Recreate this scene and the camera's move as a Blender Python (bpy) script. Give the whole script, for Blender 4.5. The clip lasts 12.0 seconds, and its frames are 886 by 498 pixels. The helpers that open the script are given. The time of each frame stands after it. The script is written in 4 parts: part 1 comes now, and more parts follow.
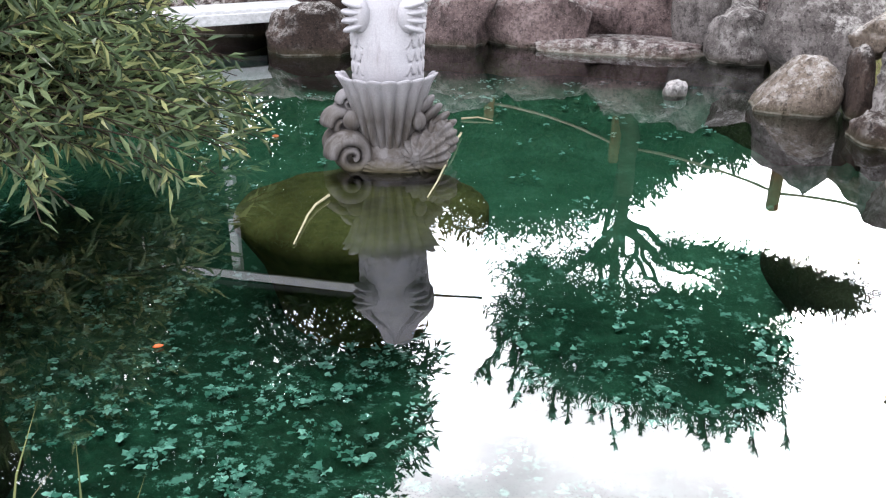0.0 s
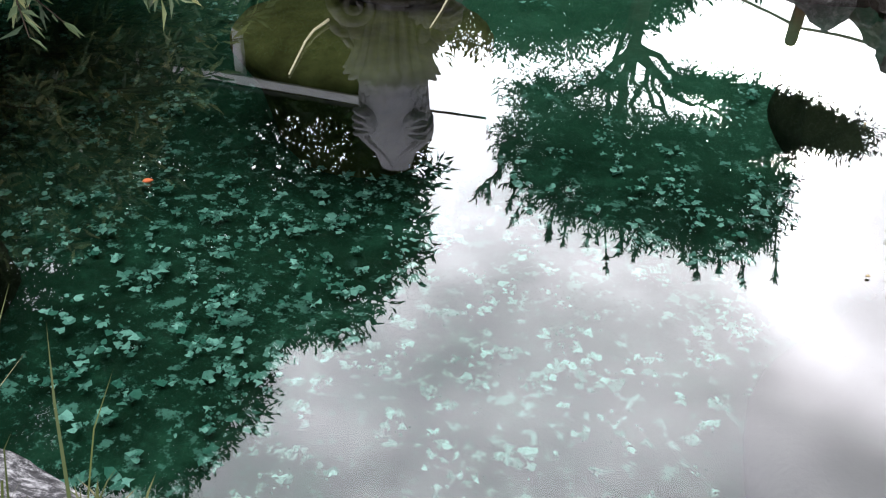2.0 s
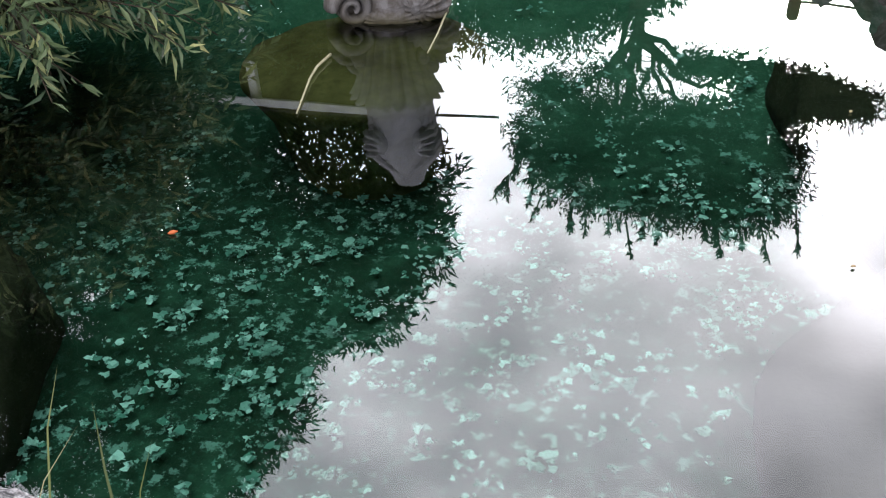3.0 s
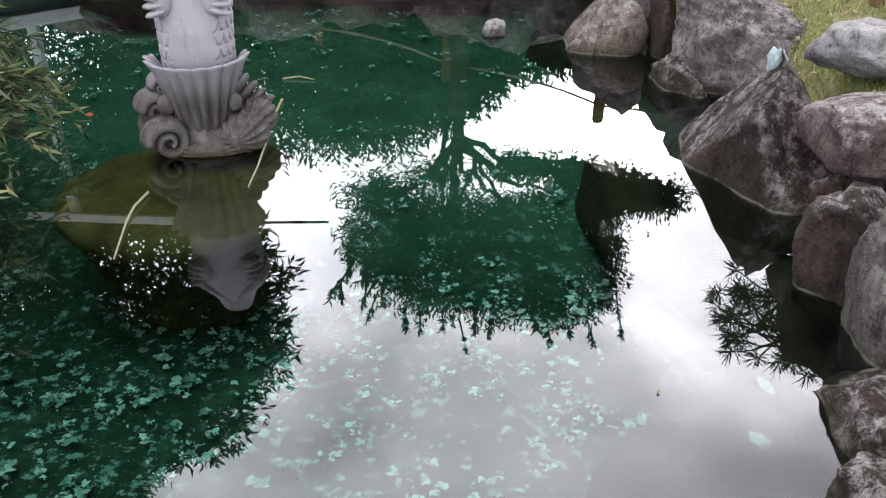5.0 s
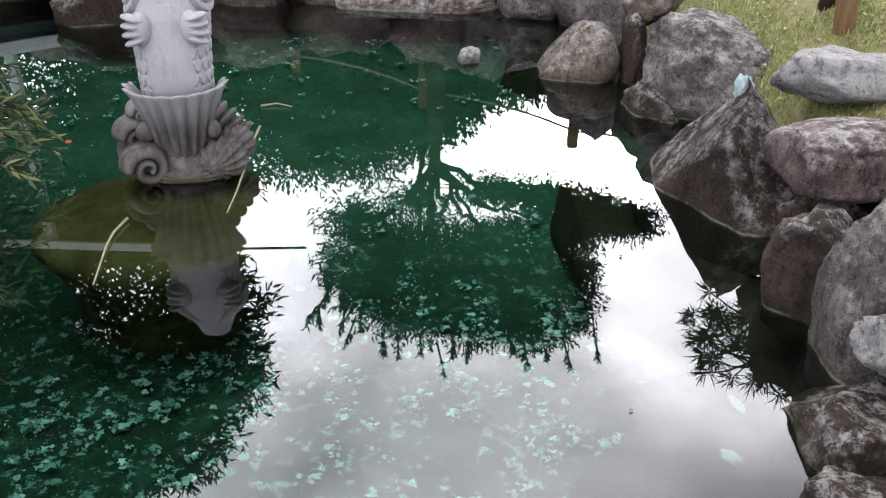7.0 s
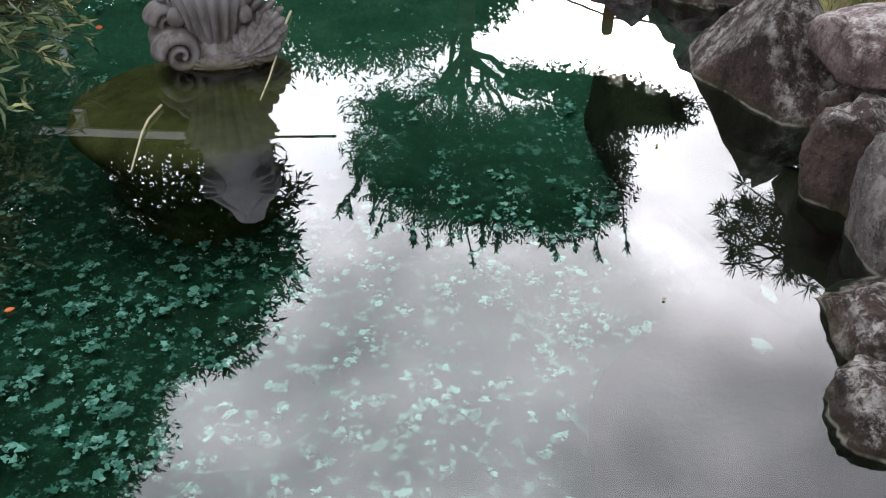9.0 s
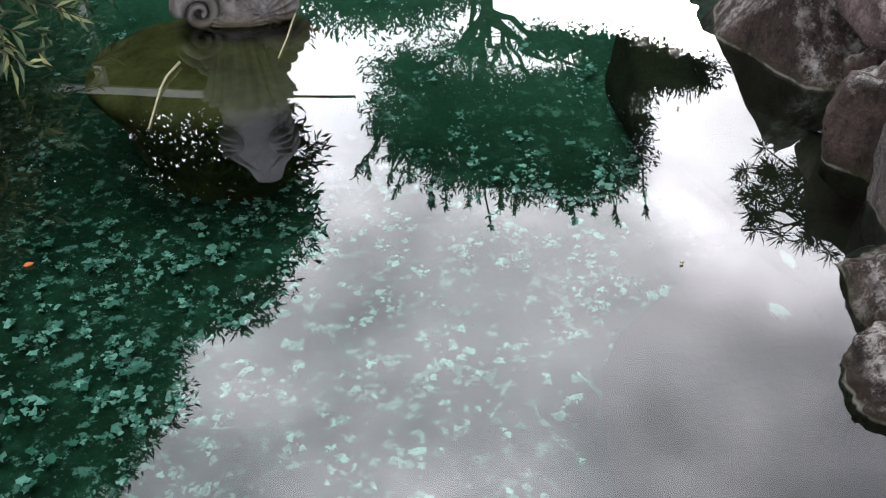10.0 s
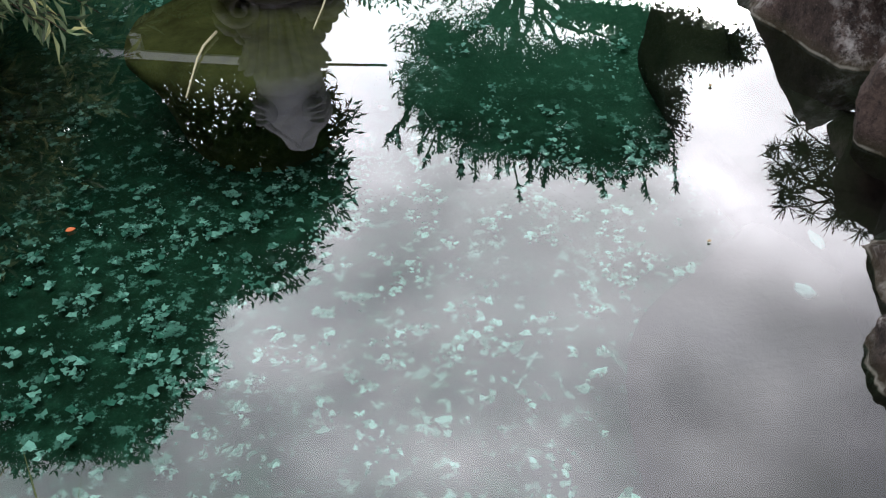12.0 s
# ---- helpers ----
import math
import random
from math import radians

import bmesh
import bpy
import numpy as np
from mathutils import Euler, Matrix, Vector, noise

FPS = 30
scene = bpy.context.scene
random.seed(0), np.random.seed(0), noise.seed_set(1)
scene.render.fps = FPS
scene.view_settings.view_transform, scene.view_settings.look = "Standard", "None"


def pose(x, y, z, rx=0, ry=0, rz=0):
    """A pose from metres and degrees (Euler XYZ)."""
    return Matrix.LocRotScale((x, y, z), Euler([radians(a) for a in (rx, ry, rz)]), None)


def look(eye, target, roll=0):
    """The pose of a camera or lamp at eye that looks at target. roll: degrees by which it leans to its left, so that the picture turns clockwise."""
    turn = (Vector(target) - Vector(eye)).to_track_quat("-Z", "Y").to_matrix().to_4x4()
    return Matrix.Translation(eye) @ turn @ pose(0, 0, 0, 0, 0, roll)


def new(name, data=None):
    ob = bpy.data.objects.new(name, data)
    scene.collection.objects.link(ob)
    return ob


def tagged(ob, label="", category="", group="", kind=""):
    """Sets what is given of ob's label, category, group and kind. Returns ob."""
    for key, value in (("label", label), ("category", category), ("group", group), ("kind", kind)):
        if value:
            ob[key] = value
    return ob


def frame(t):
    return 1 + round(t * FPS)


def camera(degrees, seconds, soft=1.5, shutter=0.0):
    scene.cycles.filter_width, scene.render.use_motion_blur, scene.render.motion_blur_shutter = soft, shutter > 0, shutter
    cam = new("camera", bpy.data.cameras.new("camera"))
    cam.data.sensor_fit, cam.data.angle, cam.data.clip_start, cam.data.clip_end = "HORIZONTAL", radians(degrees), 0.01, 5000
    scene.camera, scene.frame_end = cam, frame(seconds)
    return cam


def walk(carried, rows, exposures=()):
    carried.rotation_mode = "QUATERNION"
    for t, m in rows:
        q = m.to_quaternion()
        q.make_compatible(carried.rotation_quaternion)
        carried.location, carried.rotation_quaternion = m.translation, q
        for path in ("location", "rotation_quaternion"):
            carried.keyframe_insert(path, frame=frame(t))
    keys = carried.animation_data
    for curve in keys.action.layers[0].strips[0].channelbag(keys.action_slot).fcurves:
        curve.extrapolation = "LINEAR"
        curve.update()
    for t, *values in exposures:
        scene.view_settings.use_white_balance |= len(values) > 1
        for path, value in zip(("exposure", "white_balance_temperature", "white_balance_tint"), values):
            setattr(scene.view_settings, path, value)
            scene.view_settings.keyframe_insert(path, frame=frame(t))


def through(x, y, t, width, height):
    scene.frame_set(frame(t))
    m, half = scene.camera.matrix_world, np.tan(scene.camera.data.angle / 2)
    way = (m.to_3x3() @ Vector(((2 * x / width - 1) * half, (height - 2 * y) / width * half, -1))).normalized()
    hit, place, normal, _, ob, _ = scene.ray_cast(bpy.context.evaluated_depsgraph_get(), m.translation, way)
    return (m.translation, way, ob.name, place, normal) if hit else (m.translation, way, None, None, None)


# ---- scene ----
cam = camera(50.64, 12.0, soft=1.2)
# seconds, place in metres, then yaw, pitch and lean in degrees
PATH = [
    (0.0, -0.155, -0.036, 1.155, 10.92, -22.00, 0.20),
    (0.5, -0.190, -0.077, 1.118, 11.98, -24.48, 0.53),
    (1.0, -0.150, -0.142, 1.131, 13.51, -29.06, 1.06),
    (1.5, -0.092, -0.137, 1.204, 15.83, -30.73, 1.71),
    (2.0, -0.133, 0.044, 1.256, 11.04, -34.02, -2.88),
    (2.5, -0.038, 0.055, 1.384, 11.57, -38.06, 1.92),
    (3.0, -0.052, -0.018, 1.418, 13.46, -34.58, 3.48),
    (3.5, 0.003, 0.088, 1.491, 9.89, -33.69, 2.22),
    (5.5, -0.009, 0.019, 1.593, 0.73, -27.44, 0.41),
    (6.0, -0.005, 0.009, 1.597, 0.15, -25.54, 0.12),
    (6.5, 0.000, 0.000, 1.600, 0.00, -26.37, 0.06),
    (7.0, -0.003, -0.013, 1.609, 0.13, -28.35, 0.18),
    (7.5, -0.009, -0.020, 1.617, 0.58, -30.17, 0.46),
    (9.5, -0.028, -0.022, 1.604, 2.83, -36.33, 0.93),
    (10.0, -0.022, -0.019, 1.599, 3.58, -37.30, 0.97),
    (10.5, -0.026, -0.018, 1.603, 4.12, -38.00, 0.86),
    (11.0, -0.036, -0.058, 1.624, 4.42, -38.38, 0.40),
    (11.5, -0.023, -0.050, 1.635, 5.08, -38.76, 0.96),
    (12.0, -0.027, -0.048, 1.640, 5.75, -39.22, 1.13),
]
walk(cam, [(t, pose(x, y, z, 90 + pit, 0, yaw) @ pose(0, 0, 0, 0, 0, -lean)) for t, x, y, z, yaw, pit, lean in PATH],
     exposures=[(0, 0.62), (1.0, 0.30), (2.0, 0.10), (3.0, 0.04), (5.0, -0.12), (12.0, -0.16)])

# ---- light ----
world = bpy.data.worlds.new("world")
scene.world = world
world.use_nodes = True
SUN_EL, SUN_AZ = radians(23), radians(9)


def sky(w):
    """An overcast sky: a thin blue sky behind layers of bright, uneven cloud."""
    t = w.node_tree
    t.nodes.clear()
    N, L = t.nodes.new, t.links.new
    out, bg = N("ShaderNodeOutputWorld"), N("ShaderNodeBackground")
    tex = N("ShaderNodeTexSky")
    tex.sky_type, tex.sun_disc, tex.sun_elevation, tex.sun_rotation = "NISHITA", False, SUN_EL, SUN_AZ
    geo = N("ShaderNodeTexCoord")
    sep = N("ShaderNodeSeparateXYZ")
    L(geo.outputs["Generated"], sep.inputs[0])
    n1, n2 = N("ShaderNodeTexNoise"), N("ShaderNodeTexNoise")
    mp = N("ShaderNodeMapping")
    mp.inputs["Scale"].default_value = (1.0, 1.0, 1.6)
    mp.inputs["Location"].default_value = (0.35, 0.2, 0.1)
    L(geo.outputs["Generated"], mp.inputs[0])
    for n, s, d in ((n1, 3.2, 6.0), (n2, 6.0, 5.0)):
        n.inputs["Scale"].default_value, n.inputs["Detail"].default_value = s, d
        L(mp.outputs[0], n.inputs["Vector"])
    # the cloud glows round the veiled sun, low in front, and is greyer overhead and behind
    wob = N("ShaderNodeMath")
    wob.operation = "MULTIPLY_ADD"
    L(n1.outputs[0], wob.inputs[0]), L(sep.outputs[2], wob.inputs[2])
    wob.inputs[1].default_value = -0.16
    low = N("ShaderNodeMapRange")
    low.interpolation_type = "SMOOTHSTEP"
    low.inputs[1].default_value, low.inputs[2].default_value = 0.40, 0.56
    low.inputs[3].default_value, low.inputs[4].default_value = 1.0, 0.0
    L(wob.outputs[0], low.inputs[0])
    dot = N("ShaderNodeVectorMath")
    dot.operation = "DOT_PRODUCT"
    L(geo.outputs["Generated"], dot.inputs[0])
    dot.inputs[1].default_value = (math.cos(SUN_EL) * math.sin(SUN_AZ), math.cos(SUN_EL) * math.cos(SUN_AZ), math.sin(SUN_EL))
    near, wide = N("ShaderNodeMapRange"), N("ShaderNodeMapRange")
    for n, lo, hi, top in ((near, 0.62, 0.97, 5.0), (wide, -0.1, 0.95, 2.0)):
        n.interpolation_type = "SMOOTHSTEP"
        n.inputs[1].default_value, n.inputs[2].default_value, n.inputs[3].default_value, n.inputs[4].default_value = lo, hi, 0.0, top
        L(dot.outputs["Value"], n.inputs[0])
    glow, up = N("ShaderNodeMath"), N("ShaderNodeMath")
    glow.operation, up.operation = "MULTIPLY_ADD", "ADD"
    L(near.outputs[0], glow.inputs[0]), L(low.outputs[0], glow.inputs[1]), L(wide.outputs[0], glow.inputs[2])
    zen = N("ShaderNodeMapRange")
    zen.inputs[1].default_value, zen.inputs[2].default_value, zen.inputs[3].default_value, zen.inputs[4].default_value = 0.1, 1.0, 0.65, 2.7
    L(sep.outputs[2], zen.inputs[0])
    L(glow.outputs[0], up.inputs[0]), L(zen.outputs[0], up.inputs[1])
    # extra brightness added to the unseen sky behind the camera, lighting the near faces
    rear, both = N("ShaderNodeMapRange"), N("ShaderNodeMath")
    rear.interpolation_type, both.operation = "SMOOTHSTEP", "ADD"
    rear.inputs[1].default_value, rear.inputs[2].default_value, rear.inputs[3].default_value, rear.inputs[4].default_value = 0.05, -0.6, 0.0, 1.0
    L(sep.outputs[1], rear.inputs[0]), L(up.outputs[0], both.inputs[0]), L(rear.outputs[0], both.inputs[1])
    cl = N("ShaderNodeMapRange")
    cl.inputs[1].default_value, cl.inputs[2].default_value, cl.inputs[3].default_value, cl.inputs[4].default_value = 0.34, 0.68, 0.70, 1.50
    L(n1.outputs[0], cl.inputs[0])
    c2 = N("ShaderNodeMapRange")
    c2.inputs[1].default_value, c2.inputs[2].default_value, c2.inputs[3].default_value, c2.inputs[4].default_value = 0.34, 0.66, 0.74, 1.30
    L(n2.outputs[0], c2.inputs[0])
    m1, m2 = N("ShaderNodeMath"), N("ShaderNodeMath")
    m1.operation = m2.operation = "MULTIPLY"
    L(both.outputs[0], m1.inputs[0]), L(cl.outputs[0], m1.inputs[1]), L(m1.outputs[0], m2.inputs[0]), L(c2.outputs[0], m2.inputs[1])
    # a heavier bank of cloud overhead towards +x
    bank, dull, m3 = N("ShaderNodeVectorMath"), N("ShaderNodeMapRange"), N("ShaderNodeMath")
    bank.operation, m3.operation = "DOT_PRODUCT", "MULTIPLY"
    bend = N("ShaderNodeMath")
    bend.operation = "MULTIPLY_ADD"
    L(geo.outputs["Generated"], bank.inputs[0])
    bank.inputs[1].default_value = (0.8, 0.0, 1.0)
    L(n1.outputs[0], bend.inputs[0]), L(bank.outputs["Value"], bend.inputs[2])
    bend.inputs[1].default_value = 0.16
    dull.interpolation_type = "SMOOTHSTEP"
    dull.inputs[1].default_value, dull.inputs[2].default_value, dull.inputs[3].default_value, dull.inputs[4].default_value = 0.86, 1.12, 1.0, 0.36
    L(bend.outputs[0], dull.inputs[0]), L(m2.outputs[0], m3.inputs[0]), L(dull.outputs[0], m3.inputs[1])
    tint = N("ShaderNodeMix")
    tint.data_type = "RGBA"
    L(n1.outputs[0], tint.inputs[0])
    tint.inputs[6].default_value, tint.inputs[7].default_value = (0.96, 0.985, 1.06, 1), (1.05, 0.98, 1.02, 1)
    sc = N("ShaderNodeVectorMath")
    sc.operation = "SCALE"
    L(tint.outputs[2], sc.inputs[0]), L(m3.outputs[0], sc.inputs["Scale"])
    thin = N("ShaderNodeVectorMath")
    thin.operation = "MULTIPLY_ADD"
    L(tex.outputs[0], thin.inputs[0])
    thin.inputs[1].default_value = (0.06, 0.06, 0.06)
    L(sc.outputs[0], thin.inputs[2])
    L(thin.outputs[0], bg.inputs[0])
    bg.inputs[1].default_value = 1.0
    L(bg.outputs[0], out.inputs[0])


sky(world)
sun = new("sun", bpy.data.lights.new("sun", "SUN"))
sun.data.energy, sun.data.angle, sun.data.color = 1.2, radians(9), (1.0, 0.95, 0.88)
sun.matrix_world = look((0, 0, 20), Vector((0, 0, 20)) - Vector((math.cos(SUN_EL) * math.sin(SUN_AZ), math.cos(SUN_EL) * math.cos(SUN_AZ), math.sin(SUN_EL))))


# ---- materials ----
class Mat:
    """A node material on the object's own coordinates (or the world's), with a Principled shader."""

    def __init__(self, name, rough=0.8, spec=0.3, world_space=True):
        self.m = bpy.data.materials.new(name)
        self.m.use_nodes = True
        self.t = self.m.node_tree
        self.b = self.t.nodes["Principled BSDF"]
        self.b.inputs["Roughness"].default_value, self.b.inputs["Specular IOR Level"].default_value = rough, spec
        self.geo = self.t.nodes.new("ShaderNodeNewGeometry")
        self.co = self.geo.outputs["Position"]
        if not world_space:
            self.co = self.t.nodes.new("ShaderNodeTexCoord").outputs["Object"]

    def n(self, kind):
        return self.t.nodes.new(kind)

    def link(self, a, b):
        self.t.links.new(a, b)

    def noise(self, scale, detail=5.0, rough=0.6, stretch=(1, 1, 1), distort=0.0):
        mp, tex = self.n("ShaderNodeMapping"), self.n("ShaderNodeTexNoise")
        mp.inputs["Scale"].default_value = stretch
        self.link(self.co, mp.inputs[0]), self.link(mp.outputs[0], tex.inputs["Vector"])
        tex.inputs["Scale"].default_value, tex.inputs["Detail"].default_value, tex.inputs["Roughness"].default_value = scale, detail, rough
        tex.inputs["Distortion"].default_value = distort
        return tex.outputs[0]

    def voronoi(self, scale, feature="F1"):
        tex = self.n("ShaderNodeTexVoronoi")
        tex.feature = feature
        self.link(self.co, tex.inputs["Vector"])
        tex.inputs["Scale"].default_value = scale
        return tex.outputs[0]

    def ramp(self, fac, *stops):
        r = self.n("ShaderNodeValToRGB")
        e = r.color_ramp.elements
        while len(e) < len(stops):
            e.new(0.5)
        for el, (p, c) in zip(e, stops):
            el.position, el.color = p, (*c, 1) if len(c) == 3 else c
        self.link(fac, r.inputs[0])
        return r.outputs[0]

    def step(self, fac, lo, hi, a=0.0, b=1.0):
        r = self.n("ShaderNodeMapRange")
        r.inputs[1].default_value, r.inputs[2].default_value, r.inputs[3].default_value, r.inputs[4].default_value = lo, hi, a, b
        self.link(fac, r.inputs[0])
        return r.outputs[0]

    def math(self, op, a, b):
        r = self.n("ShaderNodeMath")
        r.operation = op
        for s, v in zip(r.inputs, (a, b)):
            if isinstance(v, (int, float)):
                s.default_value = v
            else:
                self.link(v, s)
        return r.outputs[0]

    def mix(self, fac, a, b, mode="MIX"):
        r = self.n("ShaderNodeMix")
        r.data_type, r.blend_type = "RGBA", mode
        for s, v in zip((r.inputs[0], r.inputs[6], r.inputs[7]), (fac, a, b)):
            if isinstance(v, (int, float)):
                s.default_value = v
            elif isinstance(v, tuple):
                s.default_value = (*v, 1)
            else:
                self.link(v, s)
        return r.outputs[2]

    def colour(self, c):
        if isinstance(c, tuple):
            self.b.inputs["Base Color"].default_value = (*c, 1)
        else:
            self.link(c, self.b.inputs["Base Color"])
        return self

    def bump(self, h, strength=0.5, dist=0.01):
        r = self.n("ShaderNodeBump")
        r.inputs["Strength"].default_value, r.inputs["Distance"].default_value = strength, dist
        self.link(h, r.inputs["Height"]), self.link(r.outputs[0], self.b.inputs["Normal"])
        return self

    def up(self):
        s = self.n("ShaderNodeSeparateXYZ")
        self.link(self.geo.outputs["Normal"], s.inputs[0])
        return s.outputs[2]

    def height(self):
        s = self.n("ShaderNodeSeparateXYZ")
        self.link(self.geo.outputs["Position"], s.inputs[0])
        return s.outputs[2]

    def random(self):
        return self.n("ShaderNodeObjectInfo").outputs["Random"]

    def island(self):
        return self.geo.outputs["Random Per Island"]


def rock_mat(name, dark, mid, light, lichen=0.5, grain=1.0):
    """Weathered granite: coarse mottling, dark runs, cracks, ragged pale lichen and painted-in sky light on top, a
    mineral line at the water.
    """
    k = Mat(name, 0.85, 0.25)
    big, fine = k.noise(2.6, 5, 0.65), k.noise(30 * grain, 8, 0.78)
    streak = k.noise(8, 7, 0.75, (1.5, 1.5, 0.5), 0.1)
    c = k.ramp(big, (0.32, dark), (0.52, mid), (0.72, light))
    c = k.mix(k.step(fine, 0.44, 0.60, 0, 0.6), c, dark)
    speck = k.noise(95 * grain, 3, 0.6)
    c = k.mix(k.step(speck, 0.58, 0.68, 0, 0.55), c, light)
    # ragged, thready lichen and bleached crust, thickest on top with sky light painted in
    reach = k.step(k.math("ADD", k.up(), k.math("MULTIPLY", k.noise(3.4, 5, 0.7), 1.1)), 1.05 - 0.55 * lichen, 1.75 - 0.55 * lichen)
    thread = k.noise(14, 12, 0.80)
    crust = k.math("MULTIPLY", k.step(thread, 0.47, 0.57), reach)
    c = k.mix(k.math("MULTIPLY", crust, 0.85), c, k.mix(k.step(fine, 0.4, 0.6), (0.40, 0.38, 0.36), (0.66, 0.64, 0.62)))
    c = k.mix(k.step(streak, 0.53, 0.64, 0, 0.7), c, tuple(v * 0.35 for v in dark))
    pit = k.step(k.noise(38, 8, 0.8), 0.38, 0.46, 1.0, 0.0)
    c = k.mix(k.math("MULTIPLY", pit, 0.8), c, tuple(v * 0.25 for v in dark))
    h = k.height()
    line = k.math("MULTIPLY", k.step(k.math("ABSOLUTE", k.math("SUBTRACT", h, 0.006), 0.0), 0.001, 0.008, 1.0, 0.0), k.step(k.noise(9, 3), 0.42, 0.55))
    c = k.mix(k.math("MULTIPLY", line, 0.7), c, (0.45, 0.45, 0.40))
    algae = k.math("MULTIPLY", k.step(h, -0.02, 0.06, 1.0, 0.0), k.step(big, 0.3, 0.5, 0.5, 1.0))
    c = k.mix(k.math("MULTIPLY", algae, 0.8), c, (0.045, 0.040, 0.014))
    k.colour(c)
    k.bump(k.math("ADD", k.math("MULTIPLY", fine, 0.6), k.math("ADD", big, k.math("ADD", k.math("MULTIPLY", thread, 0.35), k.math("MULTIPLY", speck, 0.15)))), 1.0, 0.05)
    return k.m


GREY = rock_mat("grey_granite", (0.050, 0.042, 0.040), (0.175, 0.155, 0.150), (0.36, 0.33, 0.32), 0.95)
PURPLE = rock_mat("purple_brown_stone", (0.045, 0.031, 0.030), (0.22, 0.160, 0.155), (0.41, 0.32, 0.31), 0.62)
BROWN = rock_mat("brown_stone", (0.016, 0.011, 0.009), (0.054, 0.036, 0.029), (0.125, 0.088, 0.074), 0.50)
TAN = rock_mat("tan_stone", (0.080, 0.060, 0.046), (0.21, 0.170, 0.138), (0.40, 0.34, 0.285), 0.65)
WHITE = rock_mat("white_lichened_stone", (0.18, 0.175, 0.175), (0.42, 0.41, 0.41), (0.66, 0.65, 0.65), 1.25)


def white_near_rock():
    k = Mat("coarse_black_and_white_granite", 0.85, 0.25)
    big, fine = k.noise(7, 5, 0.7), k.noise(60, 6, 0.8, (1, 1.5, 1))
    c = k.ramp(fine, (0.38, (0.03, 0.03, 0.032)), (0.5, (0.3, 0.3, 0.31)), (0.62, (0.62, 0.62, 0.63)))
    c = k.mix(k.step(big, 0.50, 0.66, 0, 0.6), c, (0.62, 0.62, 0.62))
    c = k.mix(k.step(k.noise(16, 7, 0.8, distort=1.0), 0.44, 0.54, 0, 0.88), c, (0.022, 0.022, 0.025))
    k.colour(c).bump(k.math("ADD", fine, big), 0.8, 0.02)
    return k.m


NEAR_ROCK = white_near_rock()


def statue_mat():
    k = Mat("pale_lilac_granite", 0.7, 0.3)
    fine, big = k.noise(150, 3, 0.6), k.noise(5, 5, 0.65)
    run = k.noise(14, 5, 0.7, (1.5, 1.5, 0.22), 0.4)
    c = k.mix(k.step(fine, 0.2, 0.8), (0.31, 0.31, 0.335), (0.41, 0.405, 0.435))
    c = k.mix(k.step(big, 0.45, 0.7, 0, 0.35), c, (0.26, 0.24, 0.25))
    c = k.mix(k.step(run, 0.54, 0.68, 0, 0.5), c, (0.17, 0.15, 0.15))
    # brown silt and algae up the foot; the fan's shade is painted in too
    low = k.math("MULTIPLY", k.step(k.math("ADD", k.height(), k.math("MULTIPLY", run, 0.10)), 0.26, 0.47, 1.0, 0.0), k.step(run, 0.38, 0.58, 0.80, 1.0))
    c = k.mix(k.math("MULTIPLY", low, 0.92), c, (0.042, 0.033, 0.024))
    wet = k.step(k.math("ADD", k.height(), k.math("MULTIPLY", big, 0.05)), 0.03, 0.07, 1.0, 0.0)
    c = k.mix(k.math("MULTIPLY", wet, 0.85), c, (0.05, 0.042, 0.018))
    k.colour(c).bump(k.math("ADD", k.math("MULTIPLY", fine, 0.3), big), 0.35, 0.01)
    return k.m


STATUE = statue_mat()


def water_mat():
    """Clear, faintly green water: it mirrors by its gloss and lets the bed show through."""
    m = bpy.data.materials.new("clear_pond_water")
    m.use_nodes = True
    t = m.node_tree
    t.nodes.clear()
    N, L = t.nodes.new, t.links.new
    out, mix = N("ShaderNodeOutputMaterial"), N("ShaderNodeMixShader")
    see, gloss, fre = N("ShaderNodeBsdfTransparent"), N("ShaderNodeBsdfGlossy"), N("ShaderNodeFresnel")
    see.inputs[0].default_value = (0.70, 0.90, 0.82, 1)
    gloss.inputs["Roughness"].default_value = 0.0
    gloss.inputs[0].default_value = (0.97, 0.98, 1.0, 1)
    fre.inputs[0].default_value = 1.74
    geo, n1, n2, bump, add = N("ShaderNodeNewGeometry"), N("ShaderNodeTexNoise"), N("ShaderNodeTexNoise"), N("ShaderNodeBump"), N("ShaderNodeMath")
    for n, s in ((n1, 2.2), (n2, 11.0)):
        n.inputs["Scale"].default_value, n.inputs["Detail"].default_value = s, 2.0
        L(geo.outputs["Position"], n.inputs["Vector"])
    add.operation = "MULTIPLY_ADD"
    L(n2.outputs[0], add.inputs[0]), L(n1.outputs[0], add.inputs[2])
    add.inputs[1].default_value = 0.03
    bump.inputs["Strength"].default_value, bump.inputs["Distance"].default_value = 0.06, 0.004
    L(add.outputs[0], bump.inputs["Height"])
    L(bump.outputs[0], gloss.inputs["Normal"]), L(bump.outputs[0], fre.inputs["Normal"])
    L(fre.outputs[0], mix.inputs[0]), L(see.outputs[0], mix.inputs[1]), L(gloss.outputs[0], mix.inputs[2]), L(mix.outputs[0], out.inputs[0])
    return m


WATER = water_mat()


